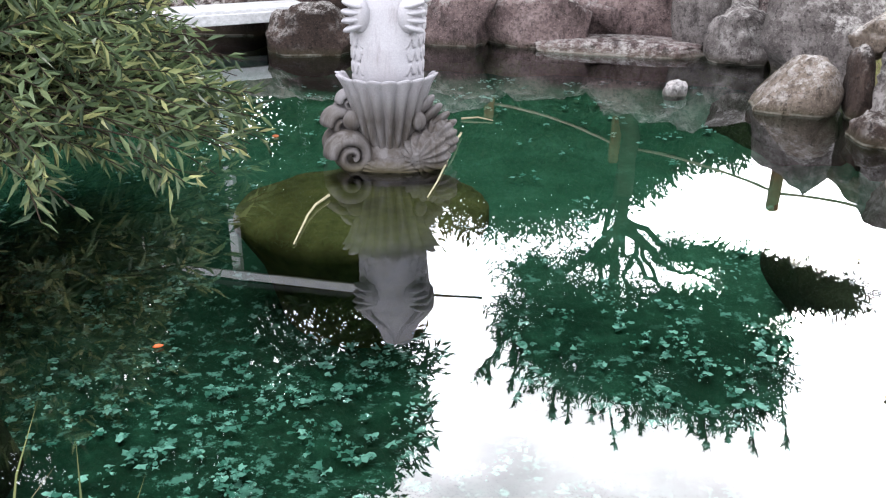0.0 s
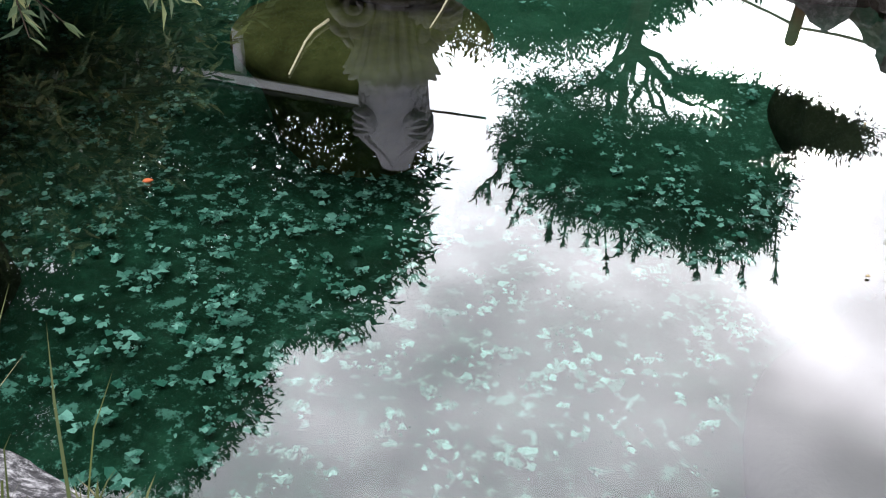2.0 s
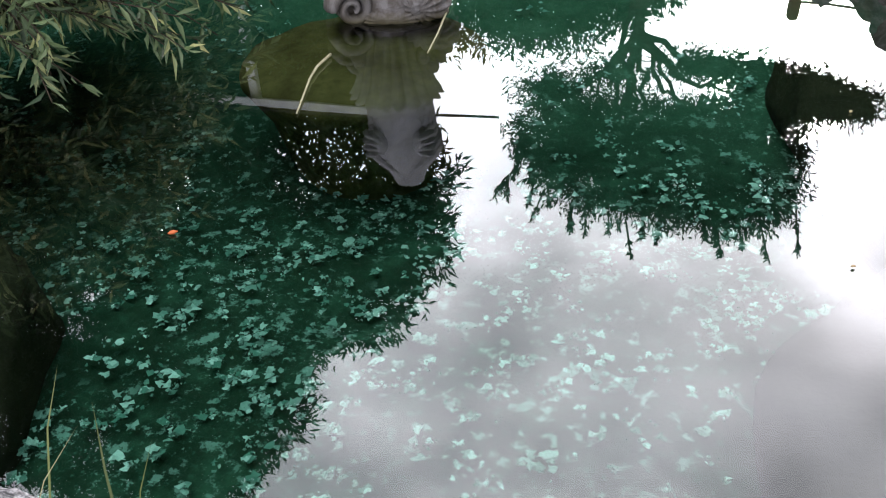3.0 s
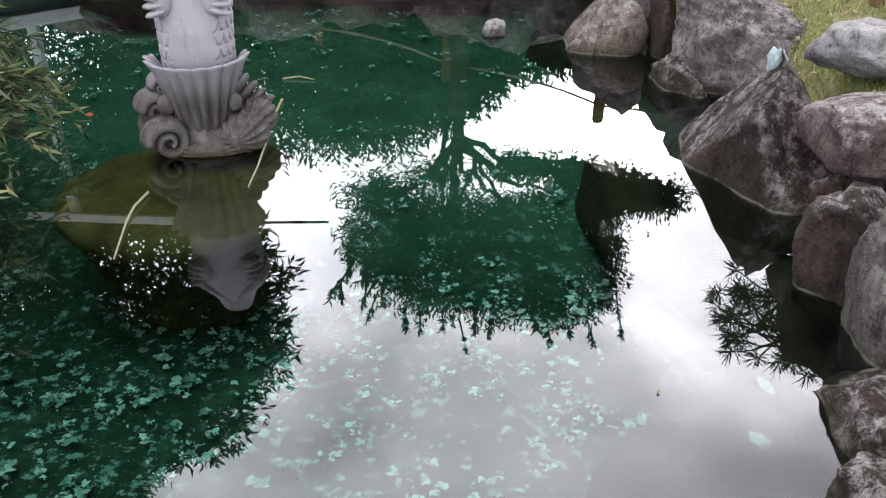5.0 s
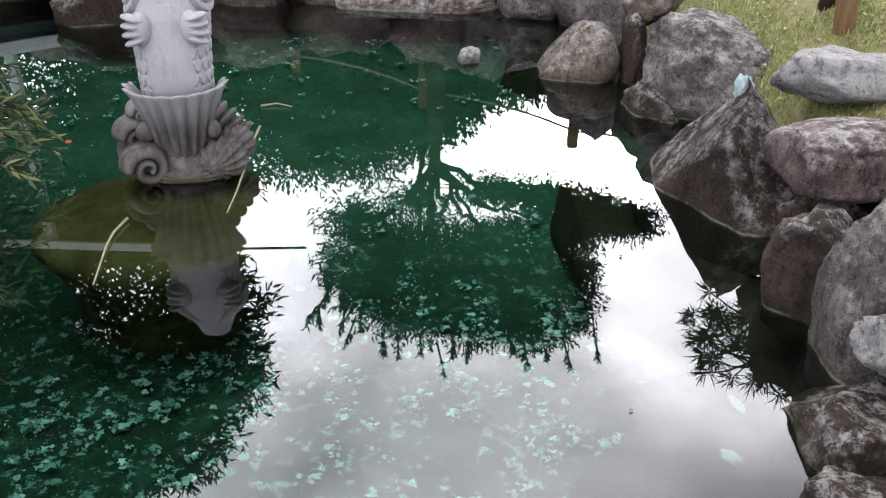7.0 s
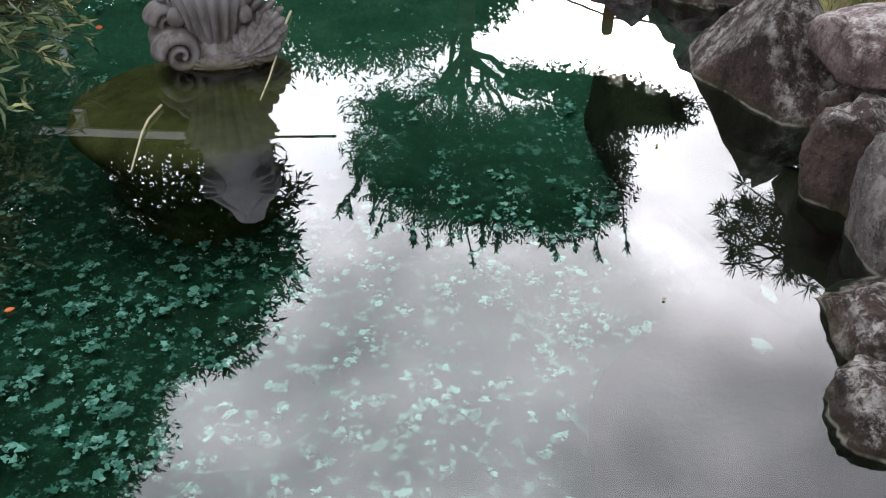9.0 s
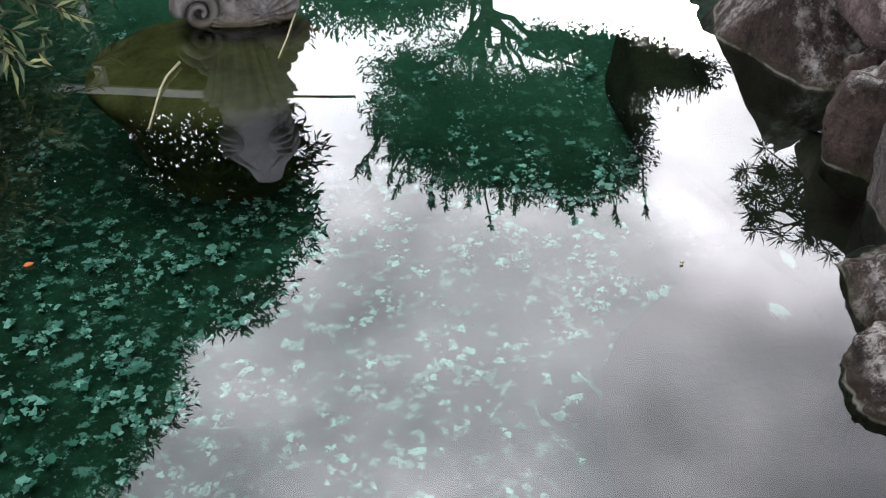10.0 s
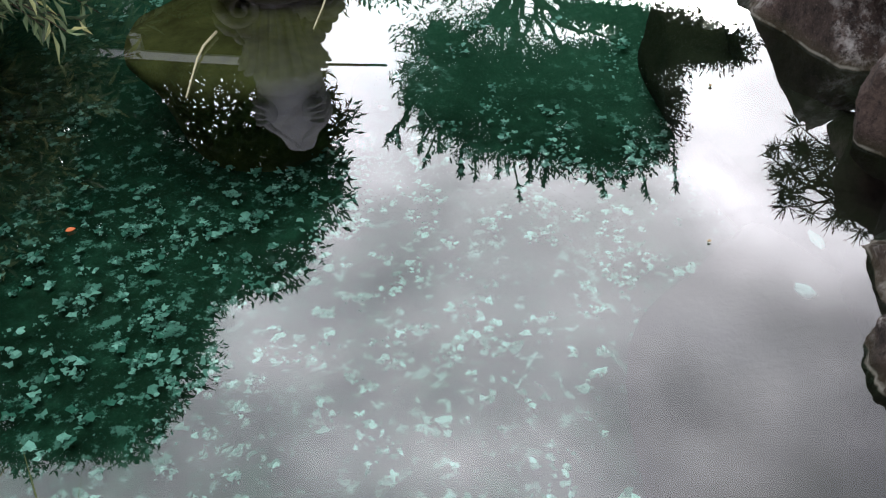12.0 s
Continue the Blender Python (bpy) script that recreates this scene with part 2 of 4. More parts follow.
def bed_mat():
    """Teal-green painted bed under silt, with flakes where the silt has lifted; light at the far end is painted in."""
    k = Mat("teal_silted_pond_bed", 0.9, 0.1)
    big, mid = k.noise(0.9, 4, 0.6), k.noise(5.5, 5, 0.7)
    c = k.ramp(mid, (0.3, (0.005, 0.016, 0.009)), (0.5, (0.011, 0.036, 0.021)), (0.68, (0.030, 0.092, 0.058)))
    field = k.step(k.noise(1.6, 4), 0.36, 0.54)
    blot = k.math("MULTIPLY", k.step(k.noise(17, 8, 0.72), 0.555, 0.60), field)
    fine = k.math("MULTIPLY", k.step(k.noise(42, 6, 0.75), 0.56, 0.64), field)
    c = k.mix(k.math("MULTIPLY", fine, 0.7), c, (0.06, 0.18, 0.135))
    c = k.mix(k.step(big, 0.4, 0.65, 0, 0.6), c, (0.016, 0.045, 0.026))
    c = k.mix(k.math("MULTIPLY", blot, 0.7), c, k.mix(k.noise(5, 3), (0.09, 0.27, 0.21), (0.46, 0.72, 0.66)))
    y = k.n("ShaderNodeSeparateXYZ")
    k.link(k.co, y.inputs[0])
    # paler green towards the far bank stands in for light falling there
    far_light = k.step(k.math("ADD", y.outputs[1], k.math("MULTIPLY", big, 1.2)), 3.9, 5.0)
    soft = k.ramp(k.noise(3.2, 7, 0.72), (0.3, (0.028, 0.080, 0.049)), (0.52, (0.046, 0.122, 0.077)), (0.7, (0.082, 0.180, 0.122)))
    c = k.mix(k.math("MULTIPLY", far_light, 0.92), c, soft)
    k.colour(c).bump(mid, 0.5, 0.02)
    return k.m


def flake_mat():
    k = Mat("pale_cyan_flake", 0.8, 0.2)
    c = k.mix(k.math("POWER", k.island(), 1.3), (0.075, 0.225, 0.175), (0.60, 0.86, 0.82))
    k.colour(k.mix(k.step(k.noise(40, 4), 0.48, 0.72, 0, 0.5), c, (0.05, 0.20, 0.15)))
    return k.m


def plain(name, a, b, scale=20, rough=0.8, spec=0.25, bump=0.3, stretch=(1, 1, 1)):
    k = Mat(name, rough, spec)
    n, f = k.noise(scale, 5, 0.65, stretch), k.noise(scale * 6, 4, 0.7, stretch)
    c = k.mix(k.step(n, 0.32, 0.68), a, b)
    c = k.mix(k.step(f, 0.5, 0.75, 0, 0.4), c, tuple(v * 0.5 for v in a))
    k.colour(c).bump(k.math("ADD", n, k.math("MULTIPLY", f, 0.4)), bump, 0.01)
    return k.m


def leaf_mat(name, a, b, c=None, rough=0.5, through=0.25):
    k = Mat(name, rough, 0.35)
    col = k.ramp(k.island(), (0.0, a), (0.75, b), (1.0, c or b))
    k.colour(k.mix(k.step(k.noise(3, 3), 0.35, 0.65, 0, 0.35), col, tuple(v * 0.6 for v in a)))
    tr, add = k.n("ShaderNodeBsdfTranslucent"), k.n("ShaderNodeMixShader")
    k.link(col, tr.inputs[0])
    add.inputs[0].default_value = through
    k.link(k.b.outputs[0], add.inputs[1]), k.link(tr.outputs[0], add.inputs[2])
    k.link(add.outputs[0], k.t.nodes["Material Output"].inputs[0])
    return k.m


BED, FLAKE = bed_mat(), flake_mat()
MOSS = plain("olive_moss_on_stone", (0.065, 0.047, 0.015), (0.165, 0.125, 0.044), 5, 0.9, 0.1, 0.6)
SILT = plain("brown_silted_stone", (0.015, 0.013, 0.007), (0.034, 0.029, 0.016), 5, 0.9, 0.1, 0.4)
EARTH = plain("grassy_earth", (0.15, 0.125, 0.078), (0.25, 0.25, 0.11), 14, 0.95, 0.1, 0.6)
GRAVEL = plain("pale_gravel", (0.16, 0.16, 0.165), (0.40, 0.40, 0.41), 45, 0.9, 0.2, 0.9)
POST_WOOD = plain("weathered_post_wood", (0.12, 0.07, 0.032), (0.22, 0.135, 0.065), 16, 0.75, 0.25, 0.4, (3, 3, 0.3))
ROPE = plain("pale_hemp_rope", (0.25, 0.21, 0.15), (0.42, 0.37, 0.29), 70, 0.9, 0.1, 0.6)
PLANK = plain("white_bleached_plank", (0.42, 0.43, 0.44), (0.66, 0.67, 0.68), 6, 0.65, 0.3, 0.4, (1, 6, 6))
FASCIA = plain("grey_painted_board", (0.48, 0.49, 0.52), (0.62, 0.63, 0.66), 5, 0.6, 0.3, 0.2)
ROOF = plain("dark_roof_board", (0.012, 0.013, 0.014), (0.03, 0.03, 0.032), 6, 0.8, 0.2, 0.4)
IRON = plain("dark_iron", (0.012, 0.012, 0.013), (0.03, 0.03, 0.032), 20, 0.6, 0.4, 0.2)
BARK = plain("dark_pine_bark", (0.022, 0.016, 0.012), (0.055, 0.042, 0.032), 14, 0.9, 0.1, 0.9, (1, 1, 0.4))
STEM = plain("straw_stem", (0.26, 0.24, 0.14), (0.40, 0.38, 0.25), 30, 0.7, 0.2, 0.2)
CHALK = plain("pale_blue_crust", (0.25, 0.36, 0.38), (0.55, 0.63, 0.64), 60, 0.9, 0.1, 0.6)
BUSH_LEAF = leaf_mat("willowy_leaf", (0.035, 0.062, 0.032), (0.165, 0.235, 0.11), (0.46, 0.47, 0.21), through=0.35)
TREE_LEAF = leaf_mat("dark_broad_leaf", (0.012, 0.035, 0.016), (0.03, 0.075, 0.03), through=0.15)
PINE_LEAF = leaf_mat("dark_conifer_leaf", (0.008, 0.022, 0.011), (0.022, 0.055, 0.024), through=0.12)
HEDGE_LEAF = leaf_mat("hedge_leaf", (0.014, 0.04, 0.016), (0.04, 0.09, 0.03), through=0.15)
GRASS = leaf_mat("bank_grass", (0.20, 0.245, 0.075), (0.37, 0.42, 0.15), (0.60, 0.56, 0.36), through=0.4)
SHORE_GRASS = leaf_mat("shore_grass", (0.06, 0.085, 0.025), (0.14, 0.165, 0.055), (0.36, 0.34, 0.20), through=0.3)
DRY = leaf_mat("fallen_leaf", (0.30, 0.24, 0.10), (0.50, 0.42, 0.22), (0.62, 0.60, 0.42))
ORANGE = leaf_mat("orange_leaf", (0.45, 0.10, 0.03), (0.50, 0.14, 0.04))


# ---- building helpers ----
def mesh_object(name, bm, mat, parent=None, label="", smooth=False):
    me = bpy.data.meshes.new(name)
    if isinstance(bm, tuple):
        me.from_pydata([tuple(v) for v in bm[0]], [], [tuple(f) for f in bm[1]])
    else:
        bmesh.ops.recalc_face_normals(bm, faces=bm.faces)
        bm.to_mesh(me)
        bm.free()
    me.materials.append(mat)
    if smooth:
        me.polygons.foreach_set("use_smooth", [True] * len(me.polygons))
    ob = new(name, me)
    if parent:
        ob.parent = parent
    if label:
        tagged(ob, label)
    return ob


def part(name, bm, mat, parent, label="", smooth=False):
    return mesh_object(name, bm, mat, parent, label, smooth)


def thing(name, at, label, category, group="", kind=""):
    ob = new(name)
    ob.location = at
    ob.empty_display_size = 0.1
    return tagged(ob, label, category, group, kind)


def fbm(p, octaves=4, gain=0.5):
    s, a = 0.0, 1.0
    for _ in range(octaves):
        s += a * noise.noise(p)
        p = p * 2.07 + Vector((3.1, 1.7, 5.3))
        a *= gain
    return s


def board(bm, size, m, bevel=0.006):
    made = bmesh.ops.create_cube(bm, size=1.0, matrix=m @ Matrix.Diagonal((*size, 1)))
    edges = list({e for v in made["verts"] for e in v.link_edges})
    bmesh.ops.bevel(bm, geom=edges, offset=bevel, segments=2, affect="EDGES", profile=0.5)
    return bm


def tube(points, radii, sides=8, caps=True):
    """A round, tapering tube along points, as vertices and faces."""
    verts, faces = [], []
    pts = [Vector(p) for p in points]
    for i, p in enumerate(pts):
        d = (pts[min(i + 1, len(pts) - 1)] - pts[max(i - 1, 0)]).normalized()
        a = d.orthogonal().normalized()
        b = d.cross(a)
        for s in range(sides):
            w = 2 * math.pi * s / sides
            verts.append(p + (a * math.cos(w) + b * math.sin(w)) * radii[i])
    for i in range(len(pts) - 1):
        for s in range(sides):
            q = (s + 1) % sides
            faces.append((i * sides + s, i * sides + q, (i + 1) * sides + q, (i + 1) * sides + s))
    if caps:
        faces.append(tuple(range(sides))[::-1])
        faces.append(tuple((len(pts) - 1) * sides + s for s in range(sides)))
    return verts, faces


def joined(pieces):
    verts, faces = [], []
    for v, f in pieces:
        k = len(verts)
        verts += list(v)
        faces += [tuple(i + k for i in g) for g in f]
    return verts, faces


def bent(a, b, sag, n=10):
    a, b = Vector(a), Vector(b)
    return [a.lerp(b, i / n) + Vector((0, 0, sag)) * (4 * (i / n) * (1 - i / n)) for i in range(n + 1)]


def leaves(places, ways, lengths, widths, rng, fold=0.15):
    """Many small pointed leaves: two bent quads each. places, ways: arrays of n x 3."""
    n = len(places)
    ways = ways / np.linalg.norm(ways, axis=1, keepdims=True)
    side = np.cross(ways, rng.normal(size=(n, 3)))
    side /= np.linalg.norm(side, axis=1, keepdims=True) + 1e-9
    up = np.cross(side, ways)
    L, W = lengths[:, None], widths[:, None]
    mid = places + ways * L * 0.45 + up * L * fold * 0.5
    tip = places + ways * L - up * L * fold
    v = np.stack([places, mid - side * W * 0.5, tip, mid + side * W * 0.5], 1).reshape(-1, 3)
    f = np.arange(n * 4).reshape(n, 4)
    f = np.concatenate([f[:, [0, 1, 2]], f[:, [0, 2, 3]]], 0)
    return v, f


def leaf_mesh(name, data, mat, parent, label=""):
    v, f = data
    me = bpy.data.meshes.new(name)
    me.vertices.add(len(v))
    me.vertices.foreach_set("co", np.asarray(v, dtype=np.float32).ravel())
    me.loops.add(len(f) * 3)
    me.loops.foreach_set("vertex_index", np.asarray(f, dtype=np.int32).ravel())
    me.polygons.add(len(f))
    me.polygons.foreach_set("loop_start", np.arange(0, len(f) * 3, 3, dtype=np.int32))
    me.update(calc_edges=True)
    me.validate()
    me.materials.append(mat)
    ob = new(name, me)
    ob.parent = parent
    return tagged(ob, label, kind="stuff") if label else tagged(ob, kind="stuff")


def lobes_cloud(lobes, count, rng, shell=0.55):
    """Random places in a set of ellipsoids (x, y, z, rx, ry, rz), thicker near their skins, gathered in twigs."""
    vol = np.array([l[3] * l[5] for l in lobes])
    pick = rng.choice(len(lobes), size=count, p=vol / vol.sum())
    l = np.array(lobes)[pick]
    d = rng.normal(size=(count, 3))
    d /= np.linalg.norm(d, axis=1, keepdims=True)
    r = (shell + (1 - shell) * rng.random(count)) * (1 + 0.10 * np.sin(d[:, 0] * 9 + l[:, 0] * 3) * np.cos(d[:, 2] * 11 + l[:, 2]))
    return l[:, :3] + d * r[:, None] * l[:, 3:6], d


# ---- ground, pond and water ----
SHORE = [(-1.9, 0.80), (-0.66, 0.80), (-0.5, 0.62), (-0.3, 0.45), (0.2, 0.40), (0.95, 0.6), (1.05, 1.5), (1.2, 2.3), (1.45, 3.0), (1.35, 4.0), (1.15, 5.0), (0.85, 6.0), (0.45, 6.55), (-2.2, 6.75), (-4.4, 6.9), (-4.6, 4.8), (-3.2, 3.6), (-2.9, 2.2), (-2.6, 1.2)]


def shore_distance(x, y):
    """Metres from the pond's edge, positive on land."""
    best, inside = 1e9, False
    for (ax, ay), (bx, by) in zip(SHORE, SHORE[1:] + SHORE[:1]):
        dx, dy = bx - ax, by - ay
        t = max(0.0, min(1.0, ((x - ax) * dx + (y - ay) * dy) / (dx * dx + dy * dy)))
        best = min(best, math.hypot(x - ax - t * dx, y - ay - t * dy))
        if (ay > y) != (by > y) and x < ax + (y - ay) * dx / dy:
            inside = not inside
    return -best if inside else best


def land(x, y):
    d = shore_distance(x, y)
    s = max(0.0, min(1.0, (d + 0.12) / (0.30 if y > 1.0 else 0.14)))
    s = s * s * (3 - 2 * s)
    top = 0.30
    if x > 0.6 and y > 0.8:
        top = 0.16 + 0.36 * min(1.0, max(0.0, d) / 0.75) * min(1.0, (y - 0.8) / 1.2)
    if y > 6.0 and x < 0.8:
        top = 0.02 + 0.28 * min(1.0, max(0.0, d - 0.30) / 0.25)
    if y < 1.0:
        top = 0.25 + 0.06 * min(1.0, max(0.0, d))
    far = max(0.0, math.hypot(x, y - 3) - 9)
    return -0.95 + s * (0.95 + top + 0.03 * noise.noise(Vector((x * 1.7, y * 1.7, 0.3)))) + min(0.6, far * 0.02) * noise.noise(Vector((x * 0.05, y * 0.05, 7)))


def build_ground():
    xs = sorted({round(-6 + 0.12 * i, 3) for i in range(92)} | {-1500, -400, -120, -50, -25, -14, -9, 7, 10, 16, 30, 60, 150, 400, 1500})
    ys = sorted({round(-2 + 0.12 * i, 3) for i in range(96)} | {-1500, -400, -120, -50, -25, -12, -6, -3.5, 11, 14, 20, 32, 60, 150, 400, 1500})
    verts = [(x, y, land(x, y)) for y in ys for x in xs]
    w = len(xs)
    faces = [(j * w + i, j * w + i + 1, (j + 1) * w + i + 1, (j + 1) * w + i) for j in range(len(ys) - 1) for i in range(w - 1)]
    tagged(mesh_object("ground", (verts, faces), EARTH, smooth=True), "uneven earth bank with thin grass round the pond", "ground", kind="structure")


def bed_height(x, y):
    t = max(0.0, min(1.0, (y - 2.4) / 4.0))
    return -0.62 + 0.40 * t * t * (3 - 2 * t) + 0.05 * fbm(Vector((x * 0.8, y * 0.8, 2)))


def build_bed():
    n = 60
    verts, faces = [], []
    for j in range(n + 1):
        for i in range(n + 1):
            x, y = -5.2 + 7.2 * i / n, 0.0 + 7.4 * j / n
            verts.append((x, y, bed_height(x, y) + 0.02 * noise.noise(Vector((x * 4, y * 4, 1)))))
    for j in range(n):
        for i in range(n):
            k = j * (n + 1) + i
            faces.append((k, k + 1, k + n + 2, k + n + 1))
    bed = tagged(mesh_object("pond_bed", (verts, faces), BED, smooth=True), "teal-green silted pond bed with pale flakes", "pond bed", kind="structure")
    # pale flakes and lifted patches on the bed
    rng = np.random.default_rng(5)
    V, F = [], []
    for _ in range(2600):
        cx, cy = rng.uniform(-4.2, 0.6), rng.uniform(0.4, 6.4)
        if noise.noise(Vector((cx * 1.1, cy * 1.1, 4.0))) < rng.uniform(-0.75, 0.25) or shore_distance(cx, cy) > -0.1:
            continue
        if cy > 3.6 and rng.random() < 0.75:
            continue
        spread = 0.008 + 0.046 * rng.random() ** 2.4
        for _ in range(int(3 + spread * 260)):
            x, y = cx + rng.normal() * spread * 0.75, cy + rng.normal() * spread * 0.8
            r = 0.003 + 0.0155 * rng.random() ** 2
            k, m = len(V), rng.integers(7, 12)
            z = bed_height(x, y) + 0.022 + 0.02 * rng.random()
            a0 = rng.random() * 6.28
            V.append((x, y, z + 0.004))
            for q in range(m):
                a = a0 + 2 * math.pi * q / m
                rr = r * rng.uniform(0.25, 1.6)
                V.append((x + rr * math.cos(a), y + rr * math.sin(a), z + rng.uniform(-0.004, 0.004)))
            F += [(k, k + 1 + q, k + 1 + (q + 1) % m) for q in range(m)]
    tagged(part("flakes", (V, F), FLAKE, bed, "pale cyan flakes scattered on the bed"), kind="stuff")


def build_water():
    verts, faces, n = [], [], 24
    for j in range(n + 1):
        for i in range(n + 1):
            verts.append((-5.0 + 7.0 * i / n, 0.2 + 7.2 * j / n, 0.0))
    for j in range(n):
        for i in range(n):
            k = j * (n + 1) + i
            faces.append((k, k + 1, k + n + 2, k + n + 1))
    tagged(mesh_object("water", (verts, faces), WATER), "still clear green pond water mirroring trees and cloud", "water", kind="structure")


build_ground()
build_bed()
build_water()


# ---- rocks ----
def rock(centre, size, turn=0.0, seed=1, mat=GREY, label="grey weathered boulder at the water's edge", cuts=10, tilt=(0, 0), rough=0.16, name="boulder", group="rocks round the pond", sub=4, faces=(), box=0.8):
    """A boulder: a ball flattened by random planes, with worn lumps. size: half width, depth, height."""
    rng = random.Random(seed)
    bm = bmesh.new()
    bmesh.ops.create_icosphere(bm, subdivisions=sub, radius=1.0)
    planes = []
    for _ in range(cuts + 5):
        v = Vector((rng.gauss(0, 1), rng.gauss(0, 1), rng.gauss(0, 0.8))).normalized()
        planes.append((v, rng.uniform(0.66, 0.95)))
    for f in faces:
        planes.append((Vector(f[:3]).normalized(), f[3]))
    off = Vector((seed * 7.3, seed * 1.9, seed * 3.7))
    for v in bm.verts:
        p = Vector([math.copysign(abs(q) ** box, q) for q in v.co])
        for nrm, d in planes:
            over = p.dot(nrm) - d
            if over > 0:
                p -= nrm * over * 0.96
        p *= 1 + rough * fbm(p * 1.3 + off, 3) + rough * 0.45 * fbm(p * 4.5 + off, 3) + rough * 0.16 * fbm(p * 12 + off, 2)
        v.co = p
    lo = [min(v.co[i] for v in bm.verts) for i in range(3)]
    hi = [max(v.co[i] for v in bm.verts) for i in range(3)]
    for v in bm.verts:
        v.co = [2 * (v.co[i] - lo[i]) / (hi[i] - lo[i]) - 1 for i in range(3)]
    ob = mesh_object(name, bm, mat, smooth=True)
    ob.matrix_world = pose(*centre, tilt[0], tilt[1], turn) @ Matrix.Diagonal((*size, 1))
    return tagged(ob, label, "rock", group)


def build_rocks():
    # the far bank, from the boardwalk to the corner
    rock((-2.28, 6.25, 0.08), (0.32, 0.26, 0.26), 10, 3, BROWN, "brown-grey boulder beside the white boardwalk")
    rock((-1.45, 6.76, 0.12), (0.40, 0.26, 0.28), 4, 11, PURPLE, "squat purple-grey block in the far bank wall", 2, box=0.45)
    rock((-0.78, 6.80, 0.13), (0.42, 0.26, 0.27), -3, 14, PURPLE, "long purple-brown block in the far bank wall", 2, box=0.42)
    rock((-0.10, 7.02, 0.26), (0.42, 0.28, 0.30), 0, 17, PURPLE, "leaning purple-grey slab in the far bank wall", 3, (6, 8), box=0.5)
    rock((-0.16, 6.62, 0.00), (0.66, 0.30, 0.085), -4, 23, PURPLE, "flat pinkish ledge of stone just above the water", 2, (0, 0), 0.10, box=0.6)
    rock((-0.28, 6.98, 0.16), (0.34, 0.22, 0.22), 0, 19, PURPLE, "purple-grey block behind the flat ledge", 2, box=0.5)
    rock((0.10, 7.00, 0.38), (0.26, 0.22, 0.24), 0, 27, GREY, "round grey boulder on the far ledge", 4)
    rock((0.34, 6.68, 0.20), (0.20, 0.20, 0.36), 0, 31, GREY, "narrow upright grey boulder in the corner", 6)
    rock((0.60, 6.35, 0.10), (0.24, 0.22, 0.24), 20, 33, GREY, "small grey boulder with pale lichen in the corner", 6)
    rock((1.12, 5.85, 0.20), (0.50, 0.36, 0.53), 4, 37, GREY, "tall grey boulder along the bank", 0, box=0.65, faces=((0.62, -0.1, 0.75, 0.52), (0.0, -0.8, 0.6, 0.62)))
    rock((1.14, 5.05, 0.385), (0.17, 0.17, 0.115), 15, 41, TAN, "tan rounded boulder wedged on the bank", 2, (0, -14))
    rock((0.735, 5.06, 0.02), (0.235, 0.22, 0.25), -10, 43, TAN, "rounded tan-grey boulder standing in the water", -1, rough=0.10, faces=((-0.75, -0.1, 0.65, 0.60), (-0.3, -0.6, 0.75, 0.74)))
    rock((1.015, 4.92, 0.12), (0.07, 0.16, 0.24), 5, 47, BROWN, "dark narrow stone wedged between boulders", 4)
    rock((1.44, 4.52, 0.12), (0.49, 0.36, 0.34), 6, 53, GREY, "large grey boulder with streaked white lichen", 0, sub=5, rough=0.12, box=0.62, faces=((0.55, -0.1, 0.8, 0.60), (-0.85, -0.4, 0.2, 0.78), (0, -0.8, 0.5, 0.74)))
    rock((1.03, 4.40, -0.02), (0.12, 0.20, 0.16), 20, 57, BROWN, "small dark stone at the waterline", 4)
    # a darker second row behind the far wall, and fillers in the bank
    for i, (x, y) in enumerate(((-2.75, 7.2), (-2.05, 7.1), (-1.35, 7.25), (-0.65, 7.3), (0.02, 7.35), (0.62, 6.95), (1.05, 6.6))):
        rock((x, y, 0.30), (0.46, 0.28, 0.25 + 0.03 * (i % 3)), 9 * i, 201 + i, (PURPLE, BROWN, GREY)[i % 3], "weathered block in the upper row of the far bank wall", 3, box=0.6)
    rock((-1.95, 6.55, 0.06), (0.26, 0.24, 0.24), 0, 213, BROWN, "dark brown block under the far wall")
    # the brown three-cornered rock
    rock((1.16, 3.42, 0.06), (0.37, 0.43, 0.42), 0, 61, BROWN, "brown three-cornered rock with a pale crust on top", -5, sub=5, rough=0.09, faces=((-0.70, 0.10, 0.62, 0.30), (-0.80, -0.52, 0.12, 0.48), (0.72, -0.2, 0.55, 0.42), (0.1, 0.9, 0.45, 0.50), (0.1, -0.8, 0.55, 0.46)))
    rock((1.68, 3.70, 0.40), (0.31, 0.20, 0.115), 4, 67, WHITE, "low rock white with lichen in the grass", 7, (0, 5), box=0.6)
    rock((1.52, 3.05, 0.345), (0.36, 0.22, 0.125), 6, 71, PURPLE, "flat-topped purple-grey rock over a dark hollow", 1, (0, -3), rough=0.10, box=0.45)
    # added filler: its dark brown takes the place of shade in the hollow
    rock((1.44, 3.06, 0.06), (0.22, 0.18, 0.18), 0, 72, BROWN, "dark stone added for the shade in the hollow under the flat rock", 4)
    rock((1.62, 2.78, 0.20), (0.20, 0.18, 0.21), 0, 212, PURPLE, "purple-grey rock with a pale top between the bank boulders", 3, box=0.55)
    rock((1.19, 2.60, 0.08), (0.175, 0.19, 0.245), -20, 73, BROWN, "dark wet boulder with a pale top", 3)
    rock((1.31, 2.30, 0.14), (0.22, 0.21, 0.36), 8, 79, GREY, "upright grey boulder speckled with lichen", 2, rough=0.12, box=0.6, sub=5)
    rock((1.21, 2.04, 0.215), (0.125, 0.12, 0.075), 0, 83, WHITE, "white rounded stone on the bank", 3)
